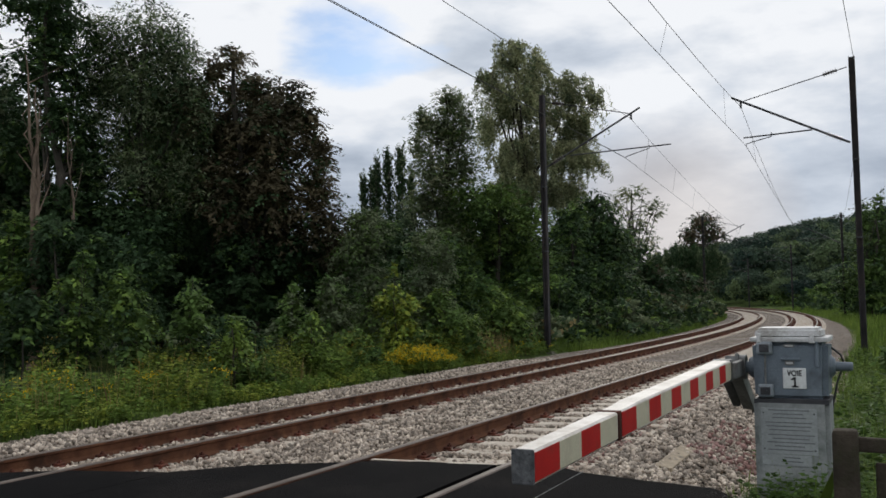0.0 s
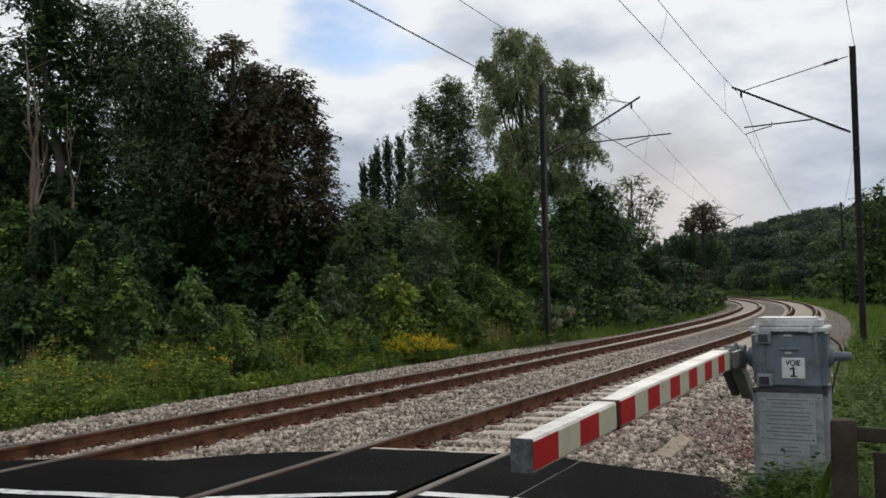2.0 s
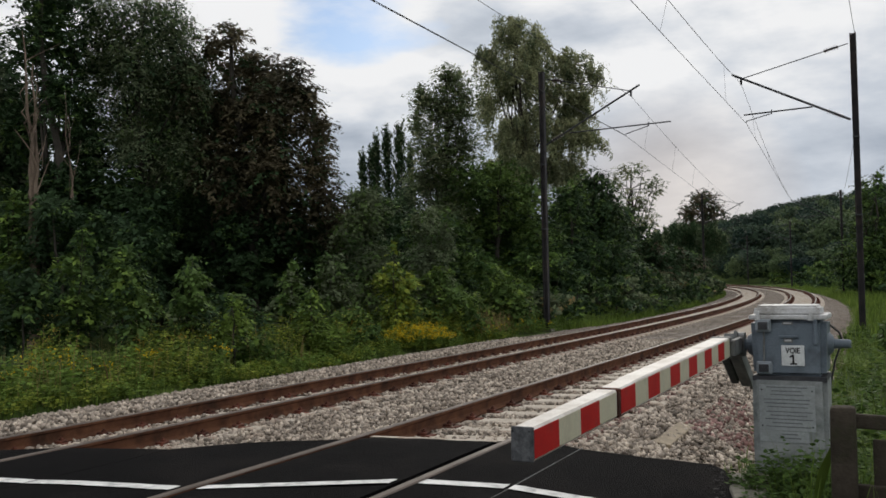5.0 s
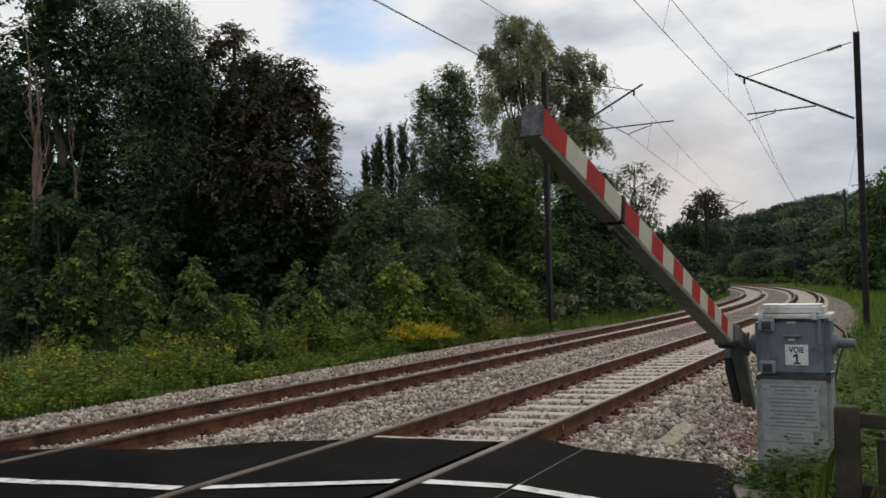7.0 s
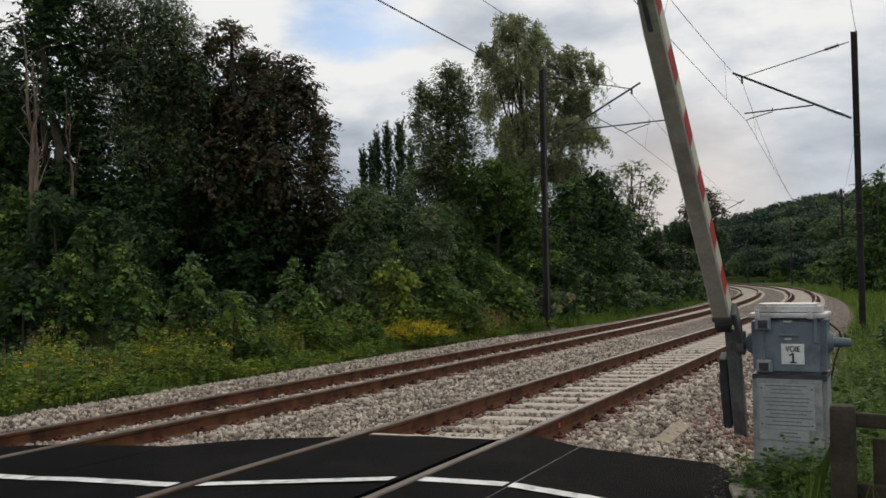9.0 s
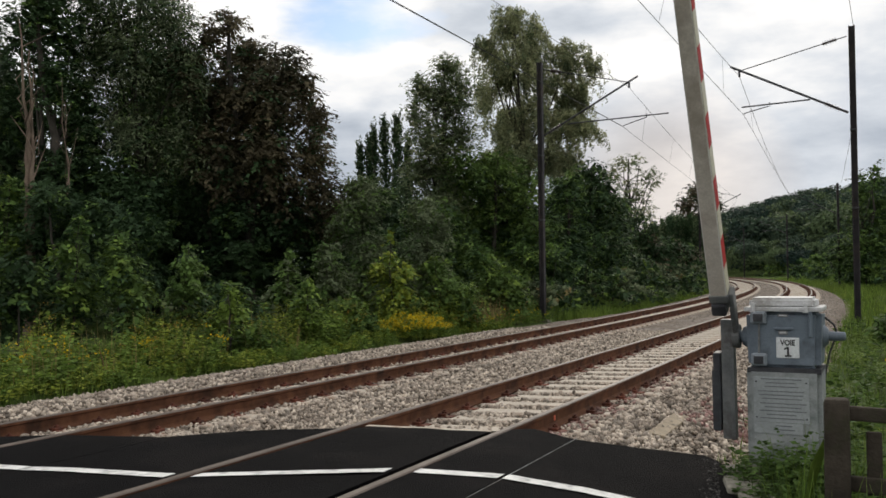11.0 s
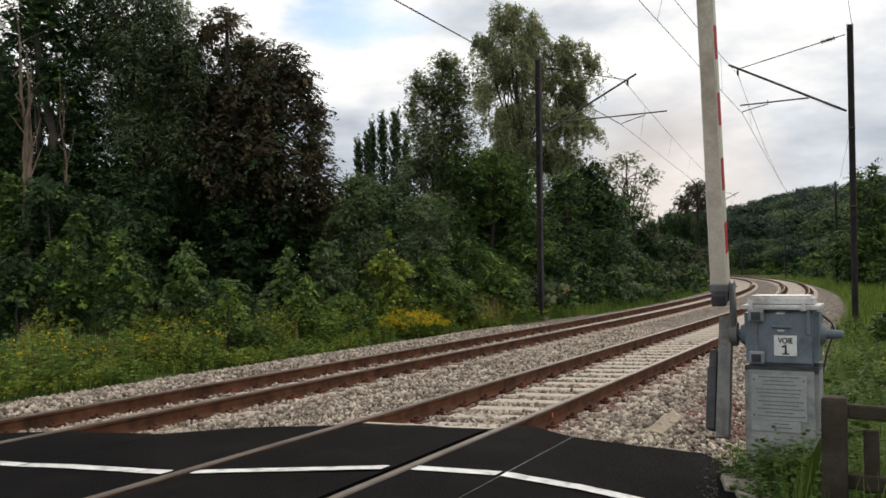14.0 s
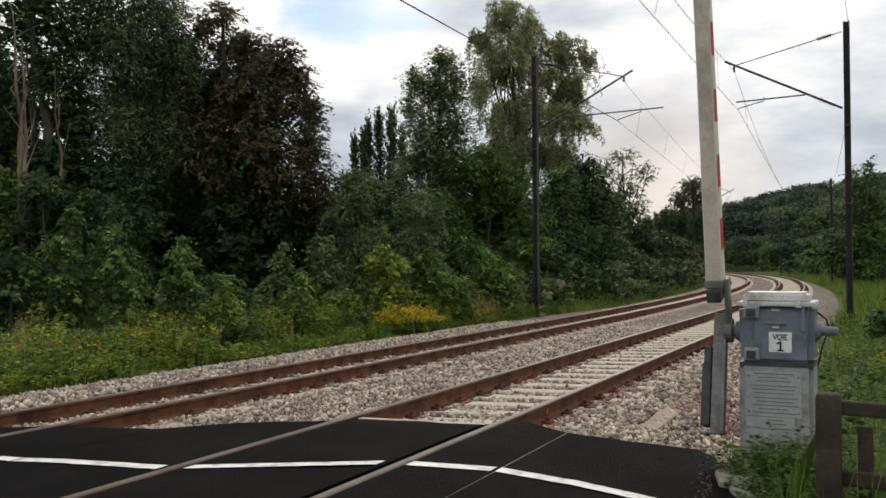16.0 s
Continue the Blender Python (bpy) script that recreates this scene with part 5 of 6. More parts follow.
def verge_shrubs(rng):
    """Shrubs, climbers and saplings between the wood and the ballast."""
    ivy, low, sap, soft = "leafy green shrub draped with climbers", "low spreading green shrub", "young upright green sapling", "soft grey-green shrub at the wood edge"
    rows_ = (
        (ivy, -15.2, 13.2, ((0.1, 2.7, 0.19, 0.3), (-0.1, 2.1, 0.33, 0.42), (0.1, 1.4, 0.44, 0.49), (-0.2, 0.8, 0.49, 0.44)), [("mid", 0.6), ("dark", 0.25), ("bright", 0.15)], 0.115),
        (ivy, -14.4, 13.8, ((-0.2, 2.5, 0.24, 0.24), (-0.1, 2.0, 0.43, 0.47), (0.1, 1.3, 0.5, 0.5), (0.2, 0.7, 0.5, 0.41)), [("mid", 0.65), ("dark", 0.15), ("bright", 0.2)], 0.115),
        (sap, -13.8, 15.0, ((0.0, 2.3, 0.2, 0.2), (0.1, 1.9, 0.32, 0.27), (0.0, 1.3, 0.52, 0.44), (-0.2, 0.6, 0.56, 0.47)), [("mid", 0.75), ("dark", 0.25)], 0.12),
        (sap, -12.9, 15.4, ((0.0, 1.5, 0.11, 0.23), (-0.1, 1.0, 0.33, 0.26), (-0.4, 0.6, 0.42, 0.33), (0.5, 0.4, 0.4, 0.37)), [("bright", 0.5), ("mid", 0.5)], 0.12),
        ("dark green shrub in the shade of the wood", -15.9, 12.4, ((0.1, 1.8, 0.52, 0.41), (-0.1, 1.3, 0.52, 0.44), (-0.6, 0.9, 0.5, 0.5)), [("dark", 0.7), ("mid", 0.3)], 0.14),
        (sap, -14.1, 19.0, ((0.1, 2.3, 0.14, 0.26), (0.0, 1.9, 0.35, 0.32), (-0.1, 1.2, 0.58, 0.55), (-0.1, 0.5, 0.58, 0.43)), [("mid", 0.7), ("grey", 0.3)], 0.13),
        (sap, -12.9, 18.3, ((0.0, 1.6, 0.18, 0.34), (-0.1, 1.0, 0.38, 0.43), (0.0, 0.4, 0.51, 0.38)), [("bright", 0.5), ("mid", 0.5)], 0.12),
        (soft, -14.6, 21.8, ((-0.1, 2.3, 0.43, 0.59), (0.0, 1.5, 0.65, 0.75), (0.2, 0.6, 0.74, 0.65)), [("grey", 0.6), ("mid", 0.4)], 0.12),
        ("yellow-green young maple on the verge", -12.9, 22.4, ((0.0, 2.9, 0.11, 0.35), (0.0, 2.25, 0.26, 0.29), (-0.43, 1.95, 0.32, 0.26), (0.43, 1.9, 0.32, 0.26), (0.0, 1.6, 0.56, 0.35), (0.2, 1.1, 0.68, 0.38), (0.0, 0.5, 0.62, 0.4)), [("lime", 0.4), ("bright", 0.4), ("mid", 0.2)], 0.13),
        (soft, -15.9, 25.6, ((0.1, 4.4, 0.79, 0.79), (-0.3, 3.4, 0.91, 0.91), (0.4, 2.4, 0.94, 0.94), (-0.1, 1.3, 1.04, 0.94)), [("grey", 0.6), ("mid", 0.4)], 0.12),
        (soft, -13.8, 26.2, ((-0.4, 3.7, 0.25, 0.7), (0.1, 3.8, 0.25, 0.79), (0.6, 3.3, 0.28, 0.7), (-0.1, 2.6, 0.79, 0.7), (0.2, 1.5, 0.88, 0.79)), [("grey", 0.75), ("mid", 0.25)], 0.12),
        ("leafy green shrub beside the track", -12.8, 25.4, ((-0.2, 2.0, 0.5, 0.47), (0.3, 1.4, 0.75, 0.53), (-0.5, 0.9, 0.67, 0.5), (0.7, 0.7, 0.67, 0.47)), [("mid", 0.7), ("bright", 0.3)], 0.14),
        ("leafy green shrub beside the track", -12.9, 29.6, ((-0.3, 2.3, 0.6, 0.72), (0.3, 1.5, 0.8, 0.7), (-0.2, 0.7, 0.85, 0.6), (0.8, 1.0, 0.6, 0.7)), [("mid", 0.75), ("bright", 0.25)], 0.15),
        (low, -14.6, 17.2, ((0.0, 1.2, 0.6, 0.5), (-0.5, 0.8, 0.6, 0.5), (0.6, 0.7, 0.6, 0.5)), [("dark", 0.5), ("mid", 0.5)], 0.13),
        (low, -13.2, 20.4, ((0.0, 0.9, 0.5, 0.4), (-0.5, 0.5, 0.5, 0.4), (0.5, 0.5, 0.5, 0.4)), [("mid", 0.7), ("bright", 0.3)], 0.12),
        ("dense dark green shrub beside the track", -16.0, 31.8, ((0.0, 3.9, 1.0, 0.8), (-0.6, 2.8, 1.1, 0.9), (0.6, 2.4, 1.1, 0.9), (0.0, 1.2, 1.4, 1.0)), [("mid", 0.6), ("dark", 0.4)], 0.15),
    )
    for i, (lab, x, y, table, mix, size) in enumerate(rows_):
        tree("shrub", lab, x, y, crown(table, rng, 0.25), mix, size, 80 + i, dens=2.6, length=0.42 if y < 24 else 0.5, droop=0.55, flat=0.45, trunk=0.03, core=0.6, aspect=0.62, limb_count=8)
    # brush that follows the line round the curve
    for i, (x, y, h, w, mix, lab) in enumerate((
            (-14.4, 33.2, 2.6, 1.2, [("mid", 0.5), ("bright", 0.3), ("dark", 0.2)], "leafy green shrub beside the track"),
            (-14.8, 37.0, 3.2, 1.5, [("mid", 0.6), ("bright", 0.15), ("dark", 0.25)], "leafy green shrub beside the track"),
            (-15.2, 41.5, 3.6, 1.7, [("dark", 0.6), ("mid", 0.4)], "dense dark green shrub beside the track"),
            (-15.2, 46.5, 3.8, 1.9, [("dark", 0.6), ("mid", 0.4)], "dense dark green shrub beside the track"),
            (-15.4, 52.0, 4.0, 2.0, [("dark", 0.6), ("grey", 0.4)], "dense dark green shrub beside the track"),
            (-15.6, 58.5, 4.2, 2.2, [("dark", 0.7), ("mid", 0.3)], "dense dark green shrub beside the track"),
            (-15.8, 65.5, 4.8, 2.4, [("dark", 0.6), ("copper", 0.4)], "dense dark brownish-green shrub"),
            (-16.3, 73.0, 4.8, 2.5, [("dark", 0.7), ("mid", 0.3)], "dense dark green shrub beside the track"),
            (-17.0, 81.0, 4.6, 2.6, [("dark", 0.5), ("copper", 0.5)], "dense dark brownish-green shrub"),
            (-18.6, 90.5, 4.6, 2.6, [("dark", 0.6), ("copper", 0.4)], "dense dark brownish-green shrub"),
            (-21.5, 102.0, 4.4, 2.6, [("mid", 0.6), ("bright", 0.4)], "leafy green shrub by the track"),
            (-24.0, 113.0, 4.4, 2.8, [("mid", 0.6), ("dark", 0.4)], "leafy green shrub by the track"),
            (-28.5, 126.0, 5.0, 3.0, [("mid", 0.6), ("dark", 0.4)], "leafy green shrub by the track"))):
        tree("shrub", lab, x, y, lobes(rng, h, w * 1.05, 0.05, 11, 0.85, 0.45), mix, 0.12 + 0.0017 * y, 440 + i, dens=1.8, length=0.6 + 0.004 * y, trunk=0.05, aspect=0.6, limb_count=6, tri=y > 45)
    for i in range(22):
        s = 33 + i * 3.6
        x, y, _ = along(-11.6 + 0.8 * (i > 1) - 0.5 * rng.random() - 0.4 * (i % 2), s)
        tree("shrub", "low mixed green brush beside the ballast", x, y, lobes(rng, 1.5 + 1.1 * rng.random(), 1.2, 0.0, 8, 0.85, 0.5), [("dark", 0.45), ("mid", 0.45), ("bright", 0.1)] if i % 3 else [("grey", 0.5), ("dark", 0.4), ("dry", 0.1)], 0.11 + 0.0014 * s, 320 + i, dens=1.8, length=0.4, trunk=0.04, aspect=0.6, limb_count=3, tri=True)


def east_side(rng):
    """Brush and trees on the slope east of the line, and beyond the curve."""
    for i in range(26):
        s = 34 + i * 4.4
        x, y, _ = along(0.9 + 3.5 * rng.random() + (i % 3), s)
        tree("shrub", "low mixed green brush on the grassy slope", x, y, lobes(rng, 0.9 + 1.3 * rng.random(), 1.0 + 0.006 * s, 0.0, 8, 0.85, 0.5), [("mid", 0.5), ("bright", 0.3), ("dark", 0.2)] if i % 3 else [("dark", 0.7), ("mid", 0.3)], 0.12 + 0.0014 * s, 360 + i, dens=1.8, length=0.45, trunk=0.04, aspect=0.6, limb_count=3, tri=True)
    for i in range(16):
        x, y, _ = along(4.0 + 9 * rng.random(), 142 + i * 5.0)
        tree("shrub", "rounded green bush beyond the curve", x, y, lobes(rng, 1.5 + 2.5 * rng.random(), 2.2, 0.0, 8, 0.8, 0.55), [("mid", 0.5), ("bright", 0.3), ("dark", 0.2)], 0.36, 390 + i, dens=1.8, length=0.9, trunk=0.05, aspect=0.6, limb_count=3, tri=True)
    tree("tree", "tall rounded green tree with a dark conifer top", -2.0, 84.2,
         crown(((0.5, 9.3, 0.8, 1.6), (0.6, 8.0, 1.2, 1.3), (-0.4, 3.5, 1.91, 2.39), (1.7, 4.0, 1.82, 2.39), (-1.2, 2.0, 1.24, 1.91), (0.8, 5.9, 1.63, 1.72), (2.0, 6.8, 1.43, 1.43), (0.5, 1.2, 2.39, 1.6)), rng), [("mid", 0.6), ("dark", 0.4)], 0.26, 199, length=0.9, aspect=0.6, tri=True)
    for i, (x, y, h, w, mix, lab) in enumerate((
            (0.9, 78, 6.2, 2.2, [("mid", 0.6), ("dark", 0.4)], "green tree beside the line"),
            (2.8, 66, 5.2, 2.0, [("mid", 0.7), ("bright", 0.3)], "green tree beside the line"),
            (4.0, 90, 8.0, 3.2, [("mid", 0.6), ("dark", 0.4)], "green tree beside the line"),
            (-11.6, 134, 2.9, 1.8, [("dark", 0.7), ("mid", 0.3)], "rounded dark green bush beside the line"),
            (-4.2, 104, 3.4, 1.8, [("mid", 0.6), ("dark", 0.4)], "rounded green bush beside the line"),
            (-6.0, 120, 5.6, 2.4, [("dark", 0.6), ("mid", 0.4)], "rounded green bush beside the line"),
            (0.6, 30, 1.3, 0.8, [("mid", 0.5), ("dark", 0.5)], "low green bush by the mast"),
            (1.6, 38, 2.2, 1.1, [("mid", 0.5), ("bright", 0.5)], "low green bush on the grassy slope"),
            (-0.05, 20, 0.9, 0.55, [("mid", 0.4), ("dark", 0.6)], "low green bush on the grassy slope"),
            (1.2, 52, 3.0, 1.5, [("mid", 0.5), ("bright", 0.5)], "green bush on the grassy slope"))):
        tree("tree" if h > 5 else "shrub", lab, x, y, lobes(rng, h, w, 0.1, 7), mix, 0.10 + 0.0018 * y, 200 + i, dens=2.0, length=0.25 * w + 0.2, trunk=0.06, limb_count=4, aspect=0.6, tri=y > 40)


def far_woods():
    """The wooded hillside: rounded distant crowns, each kind of leaf in one mass, distance haze put into the leaf
    colours.
    """
    rng = np.random.default_rng(5)
    masses = {"far": ([], []), "far_dark": ([], []), "far_light": ([], [])}
    for band, (num, y0, y1, hh, ww) in enumerate(((90, 150, 215, (4, 7), (2.5, 4.5)), (150, 200, 320, (9, 13), (4.5, 7.5)), (190, 300, 430, (10, 13.5), (5, 8)))):
        for _ in range(num):
            y = rng.uniform(y0, y1)
            x = rng.uniform(-0.24, 0.03) * y - 2
            lat, s = to_line(x, y)
            if s < 330 and -14 < lat < 1.5 or band == 0 and (-45 < x < 4 and y < 168):
                continue
            h, w = rng.uniform(*hh), rng.uniform(*ww)
            bumps = [(0, 0, h * 0.55, w * 0.8, w * 0.8, h * 0.42)]
            for i in range(9):
                a, q = rng.uniform(0, 6.28), rng.uniform(0.3, 0.75)
                bumps.append((math.cos(a) * w * q, math.sin(a) * w * q, h * (0.95 - 0.55 * q * rng.uniform(0.5, 1.2)), w * 0.34, w * 0.34, h * 0.2))
            A = np.array(bumps)
            n = 1000
            pick = rng.choice(len(A), n, p=A[:, 3] * A[:, 5] / (A[:, 3] * A[:, 5]).sum())
            u = rng.normal(size=(n, 3))
            u[:, 2] += 0.4
            u = unit(u)
            P = A[pick, :3] + u * A[pick, 3:] * rng.uniform(0.85, 1.08, (n, 1)) + np.array([x, y, terrain(x, y)])
            V, F = leaf_cloud(P, 0.095 * w + 0.10, rng, 0.8, up=0.15, out=u * 1.3, jitter=0.7)
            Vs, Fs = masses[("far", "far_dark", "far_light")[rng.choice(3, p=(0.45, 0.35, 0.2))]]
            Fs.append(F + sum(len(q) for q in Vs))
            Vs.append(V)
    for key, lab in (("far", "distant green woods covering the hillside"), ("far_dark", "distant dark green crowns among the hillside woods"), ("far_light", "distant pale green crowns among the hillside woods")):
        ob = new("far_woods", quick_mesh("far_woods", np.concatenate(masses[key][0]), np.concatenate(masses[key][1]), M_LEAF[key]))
        tagged(ob, lab, "woods", kind="stuff")


def blades(name, label, count, place, h, w, material, seed, lean=0.35, category="grass"):
    rng = np.random.default_rng(seed)
    P = np.array(place(rng, count))
    n = len(P)
    H = rng.uniform(*h, (n, 1)) * (0.6 + 0.8 * rng.random((n, 1)))
    a = rng.uniform(0, 2 * math.pi, (n, 1))
    d = np.concatenate([np.cos(a), np.sin(a), np.zeros((n, 1))], 1)
    b = rng.uniform(0, 2 * math.pi, (n, 1))
    bend = np.concatenate([np.cos(b), np.sin(b), np.zeros((n, 1))], 1) * H * lean * rng.random((n, 1))
    W = w * rng.uniform(0.6, 1.4, (n, 1))
    up = np.array([[0, 0, 1.0]])
    V = np.stack([P - d * W / 2, P + d * W / 2, P + bend * 0.35 + up * H * 0.6 + d * W * 0.35, P + bend + up * H, P + bend * 0.35 + up * H * 0.6 - d * W * 0.35], 1)
    F = np.arange(n * 5).reshape(n, 5)
    ob = new(name, quick_mesh(name, V.reshape(-1, 3), F, M_LEAF[material]))
    return tagged(ob, label, category, kind="stuff")


def verge(lat0, lat1, s0, s1, power=1.0):
    def place(rng, count):
        l = rng.uniform(lat0, lat1, count)
        s = s0 + (s1 - s0) * rng.random(count) ** power
        out = []
        for a, b in zip(l, s):
            x, y, _ = along(a, b)
            if noise.noise(Vector((x * 0.9, y * 0.9, 2))) < -0.28:
                continue
            if y < lerp_table(x, FAR_EDGE) + 0.1 and x < 3:
                continue
            out.append((x, y, terrain(x, y) - 0.03))
        return out
    return place


def herb(name, label, category, spots, leafmat, n, size, seed, flower=None, aspect=0.5, bloom="yellow"):
    """Upright leafy weeds round the given spots (x, y, radius, height): stems with leaves up their length."""
    rng = np.random.default_rng(seed)
    for x, y, r, h in spots:
        g = thing(name, label, category, (x, y, terrain(x, y) if y > 9 or x < -10 else -0.32))
        per = 16
        ns = max(5, int(n * r * h * 4) // per)
        a, q = rng.uniform(0, 2 * math.pi, ns), np.sqrt(rng.random(ns)) * r
        top = h * (1 - 0.4 * (q / r) ** 2) * rng.uniform(0.55, 1.15, ns)
        foot = np.stack([np.cos(a) * q, np.sin(a) * q, np.zeros(ns)], 1)
        lean = np.stack([np.cos(a), np.sin(a), np.zeros(ns)], 1) * (0.12 * h) + rng.normal(size=(ns, 3)) * np.array([0.08, 0.08, 0]) * h
        s = np.sort(rng.uniform(0.12, 1, (ns, per, 1)), 1)
        b = rng.uniform(0, 2 * math.pi, (ns, per))
        o = np.stack([np.cos(b), np.sin(b), np.zeros_like(b)], 2)
        P = foot[:, None] + lean[:, None] * s ** 2 + top[:, None, None] * s * np.array([0, 0, 1.0]) + o * size * (0.75 - 0.35 * s)
        d = o + np.array([0, 0, 1.0]) * (0.5 * s - 0.25)
        nrm = np.array([0, 0, 0.8]) + o * 0.7 + rng.normal(size=P.shape) * 0.35
        V, F = blade_leaves(P.reshape(-1, 3), d.reshape(-1, 3), nrm.reshape(-1, 3), size, rng, aspect, tri=y > 20)
        ob = new("foliage", quick_mesh("leaves", V, F, M_LEAF[leafmat]))
        ob.parent = g
        tagged(ob, kind="stuff")
        st = [tube([foot[i] - np.array([0, 0, 0.05]), foot[i] + lean[i] * 0.25 + (0, 0, top[i] * 0.5), foot[i] + lean[i] + (0, 0, top[i])], [0.005, 0.004, 0.002], 3) for i in range(min(24, ns))]
        tagged(sheet("undergrowth", *joined(st), M_LEAF["grass"], g), kind="stuff")
        if flower:
            pick = np.flatnonzero(rng.random(ns) < flower)
            if len(pick) == 0:
                continue
            tips = np.repeat((foot + lean)[pick] + top[pick][:, None] * np.array([0, 0, 1.0]), 9, 0)
            Pf = tips + rng.normal(size=tips.shape) * np.array([0.05, 0.05, 0.035])
            V, F = leaf_cloud(Pf, size * 0.5, rng, 0.9, up=0.6)
            ob = new("bloom", quick_mesh("bloom", V, F, M_LEAF[bloom]))
            ob.parent = g
            tagged(ob, kind="stuff")


def plant_ground():
    rr = random.Random(9)
    blades("verge_grass", "long uneven green grass on the verge", 16000, verge(-15.5, -11.4, 5, 60, 1.4), (0.12, 0.36), 0.012, "grass", 1)
    blades("verge_grass", "lush green grass slope beside the line", 44000, verge(-1.5, 5.0, 6.5, 90, 1.5), (0.07, 0.24), 0.011, "grass", 2)
    blades("verge_grass", "coarse tall grass on the far slope", 22000, verge(-1.3, 7.0, 24, 150, 1.2), (0.2, 0.55), 0.035, "grass", 8)
    blades("verge_grass", "tall rough grass between the ballast and the brush", 7000, verge(-11.6, -9.9, 33, 120, 1.3), (0.2, 0.5), 0.03, "grass", 10)
    blades("dry_grass", "tall pale dry grass stalks among the weeds", 1100, verge(-12.9, -12.0, 26.5, 31), (0.45, 0.95), 0.011, "dry", 3, 0.25)
    blades("dry_grass", "pale dry grass stalks on the slope", 1600, verge(1.0, 4.5, 24, 60), (0.4, 0.8), 0.014, "dry", 4, 0.25)
    blades("dry_grass", "thin pale dry stalks on the verge", 500, verge(-14.4, -12.0, 8, 18), (0.5, 1.0), 0.008, "dry", 6, 0.25)
    lab = "mixed leafy green weeds on the verge"
    low = [(rr.uniform(-12.5, -11.75), 6.5 + i * 0.36, rr.uniform(0.35, 0.6), rr.uniform(0.25, 0.45)) for i in range(60)]
    tall = [(rr.uniform(-14.2, -12.4), 7.4 + i * 0.30, rr.uniform(0.35, 0.7), rr.choice((0.5, 0.7, 0.8, 0.95, 1.15)) * rr.uniform(0.85, 1.1)) for i in range(64)]
    herb("weeds", lab, "weeds", low[0::2], "bright", 700, 0.085, 31)
    herb("weeds", lab, "weeds", low[1::2], "lime", 700, 0.085, 36, aspect=0.4)
    herb("weeds", lab, "weeds", tall[0::4], "weed", 520, 0.115, 37)
    herb("weeds", lab, "weeds", tall[1::4], "bright", 480, 0.105, 38)
    herb("weeds", "tall yellow-green weeds turning rusty at their tips", "weeds", tall[2::4], "lime", 480, 0.09, 39, flower=0.16, aspect=0.35, bloom="rusty")
    herb("weeds", lab, "weeds", tall[3::4], "lime", 480, 0.09, 42, aspect=0.35)
    slope = [(rr.uniform(-0.9, 2.2), 9.0 + i * 0.42, rr.uniform(0.4, 0.9), rr.choice((0.15, 0.3, 0.45, 0.65)) * rr.uniform(0.85, 1.15)) for i in range(64)]
    herb("weeds", "leafy green weeds on the grassy slope", "weeds", slope[0::2], "weed", 420, 0.085, 40)
    herb("weeds", "leafy green weeds on the grassy slope", "weeds", slope[1::2], "grass", 420, 0.10, 41, aspect=0.25)
    herb("goldenrod", "yellow-flowered weeds in full bloom", "flowers", [(-12.35, 21.3, 0.4, 0.5), (-12.0, 21.7, 0.5, 0.62), (-11.85, 22.3, 0.5, 0.62), (-11.7, 22.9, 0.4, 0.5)], "bright", 1500, 0.08, 32, flower=0.95)
    herb("ragwort", "green weeds with scattered yellow flower heads", "flowers", [(-12.6, 9.2, 0.6, 0.8), (-12.9, 10.6, 0.6, 0.8), (-12.8, 12.2, 0.5, 0.8), (-12.0, 26.4, 0.6, 0.5), (-11.9, 27.8, 0.7, 0.6), (-11.9, 29.6, 0.6, 0.6), (-11.5, 30.9, 0.5, 0.5), (-11.9, 31.6, 0.6, 0.6), (-12.6, 14.2, 0.5, 0.7), (0.25, 15.5, 0.5, 0.4)], "bright", 560, 0.085, 33, flower=0.14)
    herb("weeds", "fresh green weeds growing round the machine's foot", "weeds", [(-0.86, 7.2, 0.30, 0.40), (-0.66, 7.05, 0.38, 0.50), (-0.44, 7.0, 0.32, 0.48), (-0.72, 6.62, 0.30, 0.32), (-0.42, 6.45, 0.42, 0.38), (-0.12, 6.2, 0.4, 0.35), (0.05, 6.9, 0.5, 0.45), (-0.08, 7.9, 0.5, 0.4), (0.15, 5.6, 0.4, 0.45), (-0.45, 5.9, 0.3, 0.3)], "weed", 2800, 0.052, 34)
    blades("tall_grass", "thin tall grass blades at the fence", 420, lambda rng, c: [(rng.uniform(-0.6, 0.4), rng.uniform(5.4, 7.2), -0.3) for _ in range(c)], (0.3, 0.62), 0.006, "grass", 5, 0.4)


WOOD_RNG = np.random.default_rng(11)
tall_wood(WOOD_RNG)
bare_trunks()
verge_shrubs(WOOD_RNG)
east_side(WOOD_RNG)
far_woods()
plant_ground()

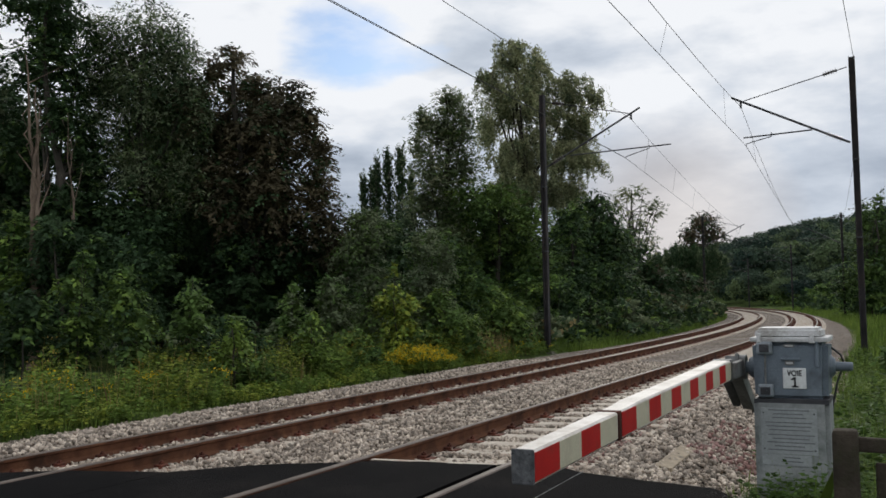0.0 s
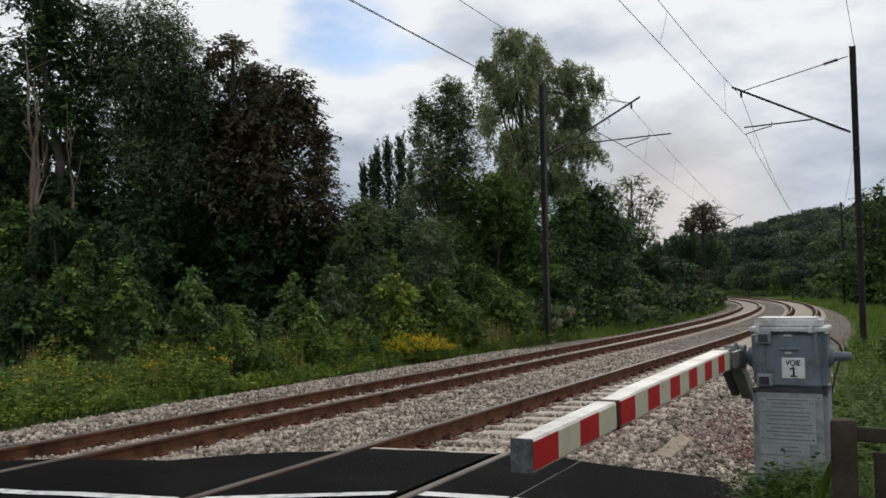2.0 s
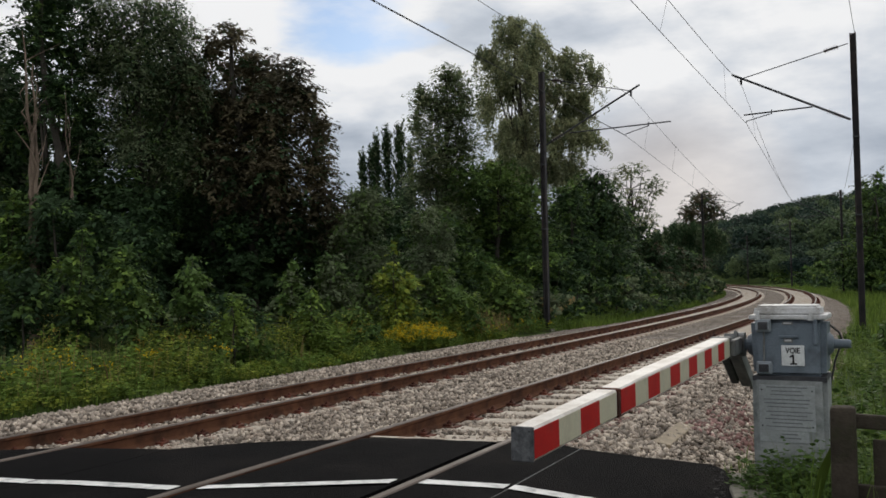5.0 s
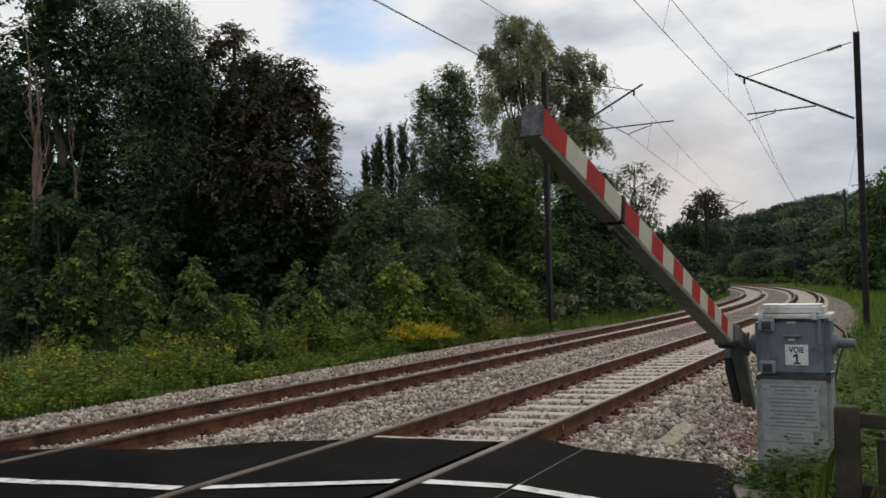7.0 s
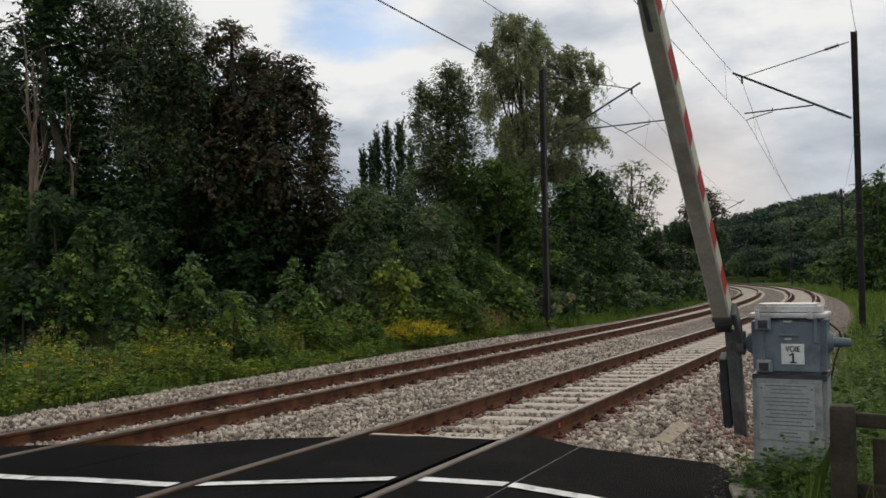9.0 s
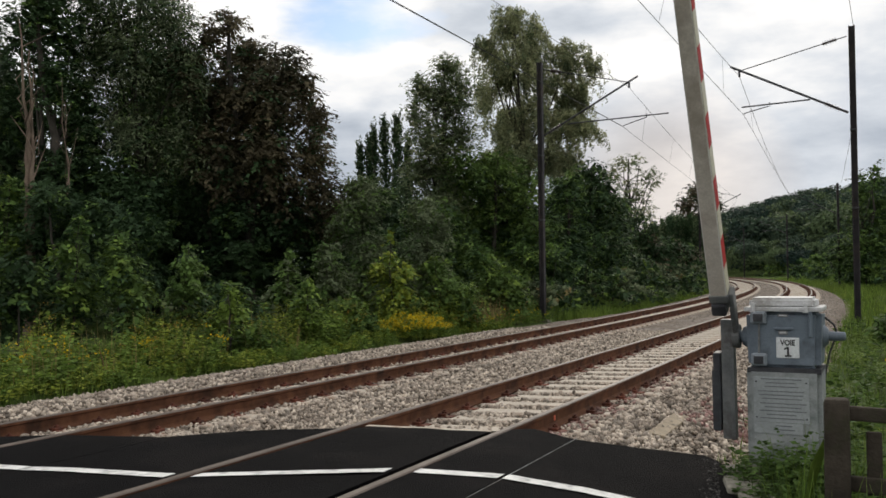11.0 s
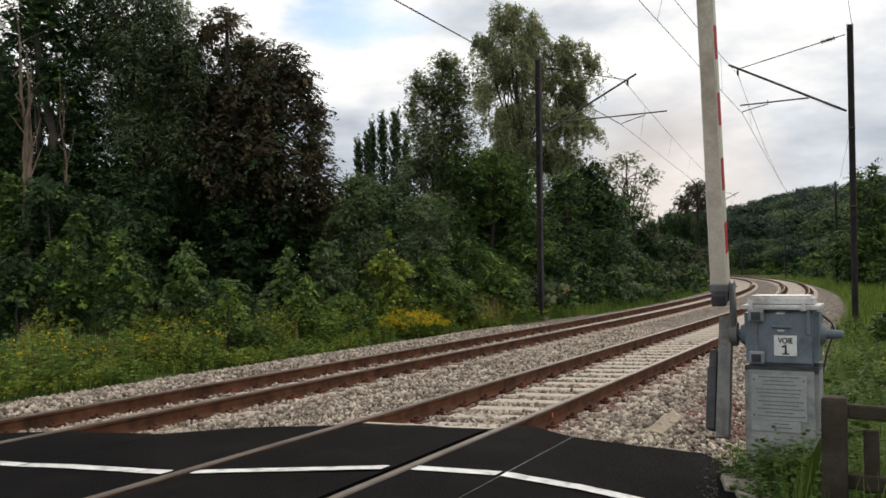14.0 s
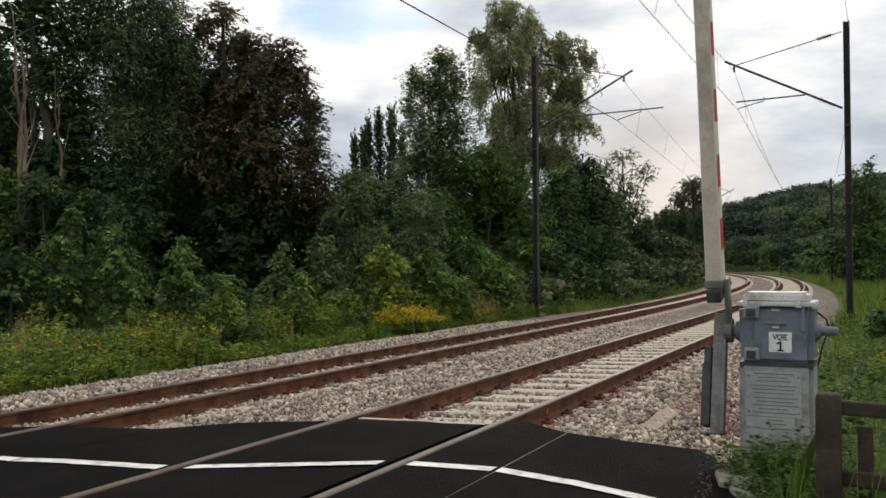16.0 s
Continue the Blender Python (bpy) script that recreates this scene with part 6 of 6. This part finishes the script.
# ---- ballast stones, sleepers and clips ----
scatter_stones("ballast", "loose pale grey crushed ballast stones", 12000, in_strip(-6.9, -4.65, 6.3, 24), (0.018, 0.037), M_STONE, 1)
scatter_stones("ballast", "loose pale grey crushed ballast stones", 4000, in_strip(-4.5, -3.2, 7.3, 20), (0.016, 0.034), M_STONE, 2)
scatter_stones("ballast", "loose pale grey crushed ballast stones", 11500, in_strip(-3.0, -1.1, 7.5, 22), (0.018, 0.038), M_STONE, 3)
scatter_stones("ballast", "loose pale grey crushed ballast stones", 11500, in_strip(-11.75, -8.6, 5.2, 26), (0.020, 0.040), M_STONE, 4)
scatter_stones("ballast", "loose pale grey crushed ballast stones", 3000, in_strip(-8.4, -7.05, 6.0, 24), (0.018, 0.036), M_STONE, 5)
scatter_stones("asphalt_crumbs", "loose dark asphalt crumbs and grit at the road edge", 170, lambda rng, c: [(x, y, lerp_table(x, ROAD_Z) + 0.003) for x, y in ((lerp_table(t, [(0, -1.34), (1, -0.98)]) - abs(rng.normal()) * 0.07, 7.7 - 1.9 * t) for t in rng.random(c))], (0.004, 0.012), M_CRUMB, 7)
scatter_stones("rusty_ballast", "rust-stained ballast stones beside the post", 420, in_strip(-2.15, -1.3, 9.9, 12.4, 0.012), (0.022, 0.042), M_STONE_RED, 6)
scatter_stones("rusty_ballast", "rust-stained ballast stones along the rails", 420, in_strip(-3.0, -2.72, 7.6, 16, 0.006), (0.016, 0.034), M_STONE_RED, 8)
scatter_stones("rusty_ballast", "rust-stained ballast stones along the rails", 260, in_strip(-5.0, -4.72, 7.4, 12, 0.006), (0.016, 0.034), M_STONE_RED, 9)
lay_pieces(TRACK_1, "A", "B", 7.75)
lay_pieces(TRACK_2, "D", "C", 6.45)
mark = box((0.006, 0.035, 0.05), (-3.092 + 0.014, 8.62, -0.085), 0.001)
tagged(part("paint_mark", mark, M_ORANGE, TRACK_1, "orange paint mark"))


def motions():
    up = [(0, 0), (4.2, 0), (5.4, 0), (5.8, 0.9), (6.1, 2.6), (6.3, 4.6), (6.5, 7.3), (6.8, 11.8), (7.0, 14.8), (7.2, 17.9), (7.5, 22.4), (8.0, 29.4), (8.5, 35.3), (9.0, 40.4), (9.2, 42.9),
          (10.2, 52.6), (11.3, 61.0), (12.0, 65.5), (12.5, 67.8), (13.0, 70.8), (13.5, 74.6), (13.9, 77.0), (14.3, 77.6), (16.0, 77.5)]
    walk(ARM, [(t, Matrix.Translation(PIVOT) @ Matrix.Rotation(radians(-a), 4, "X")) for t, a in up])


motions()
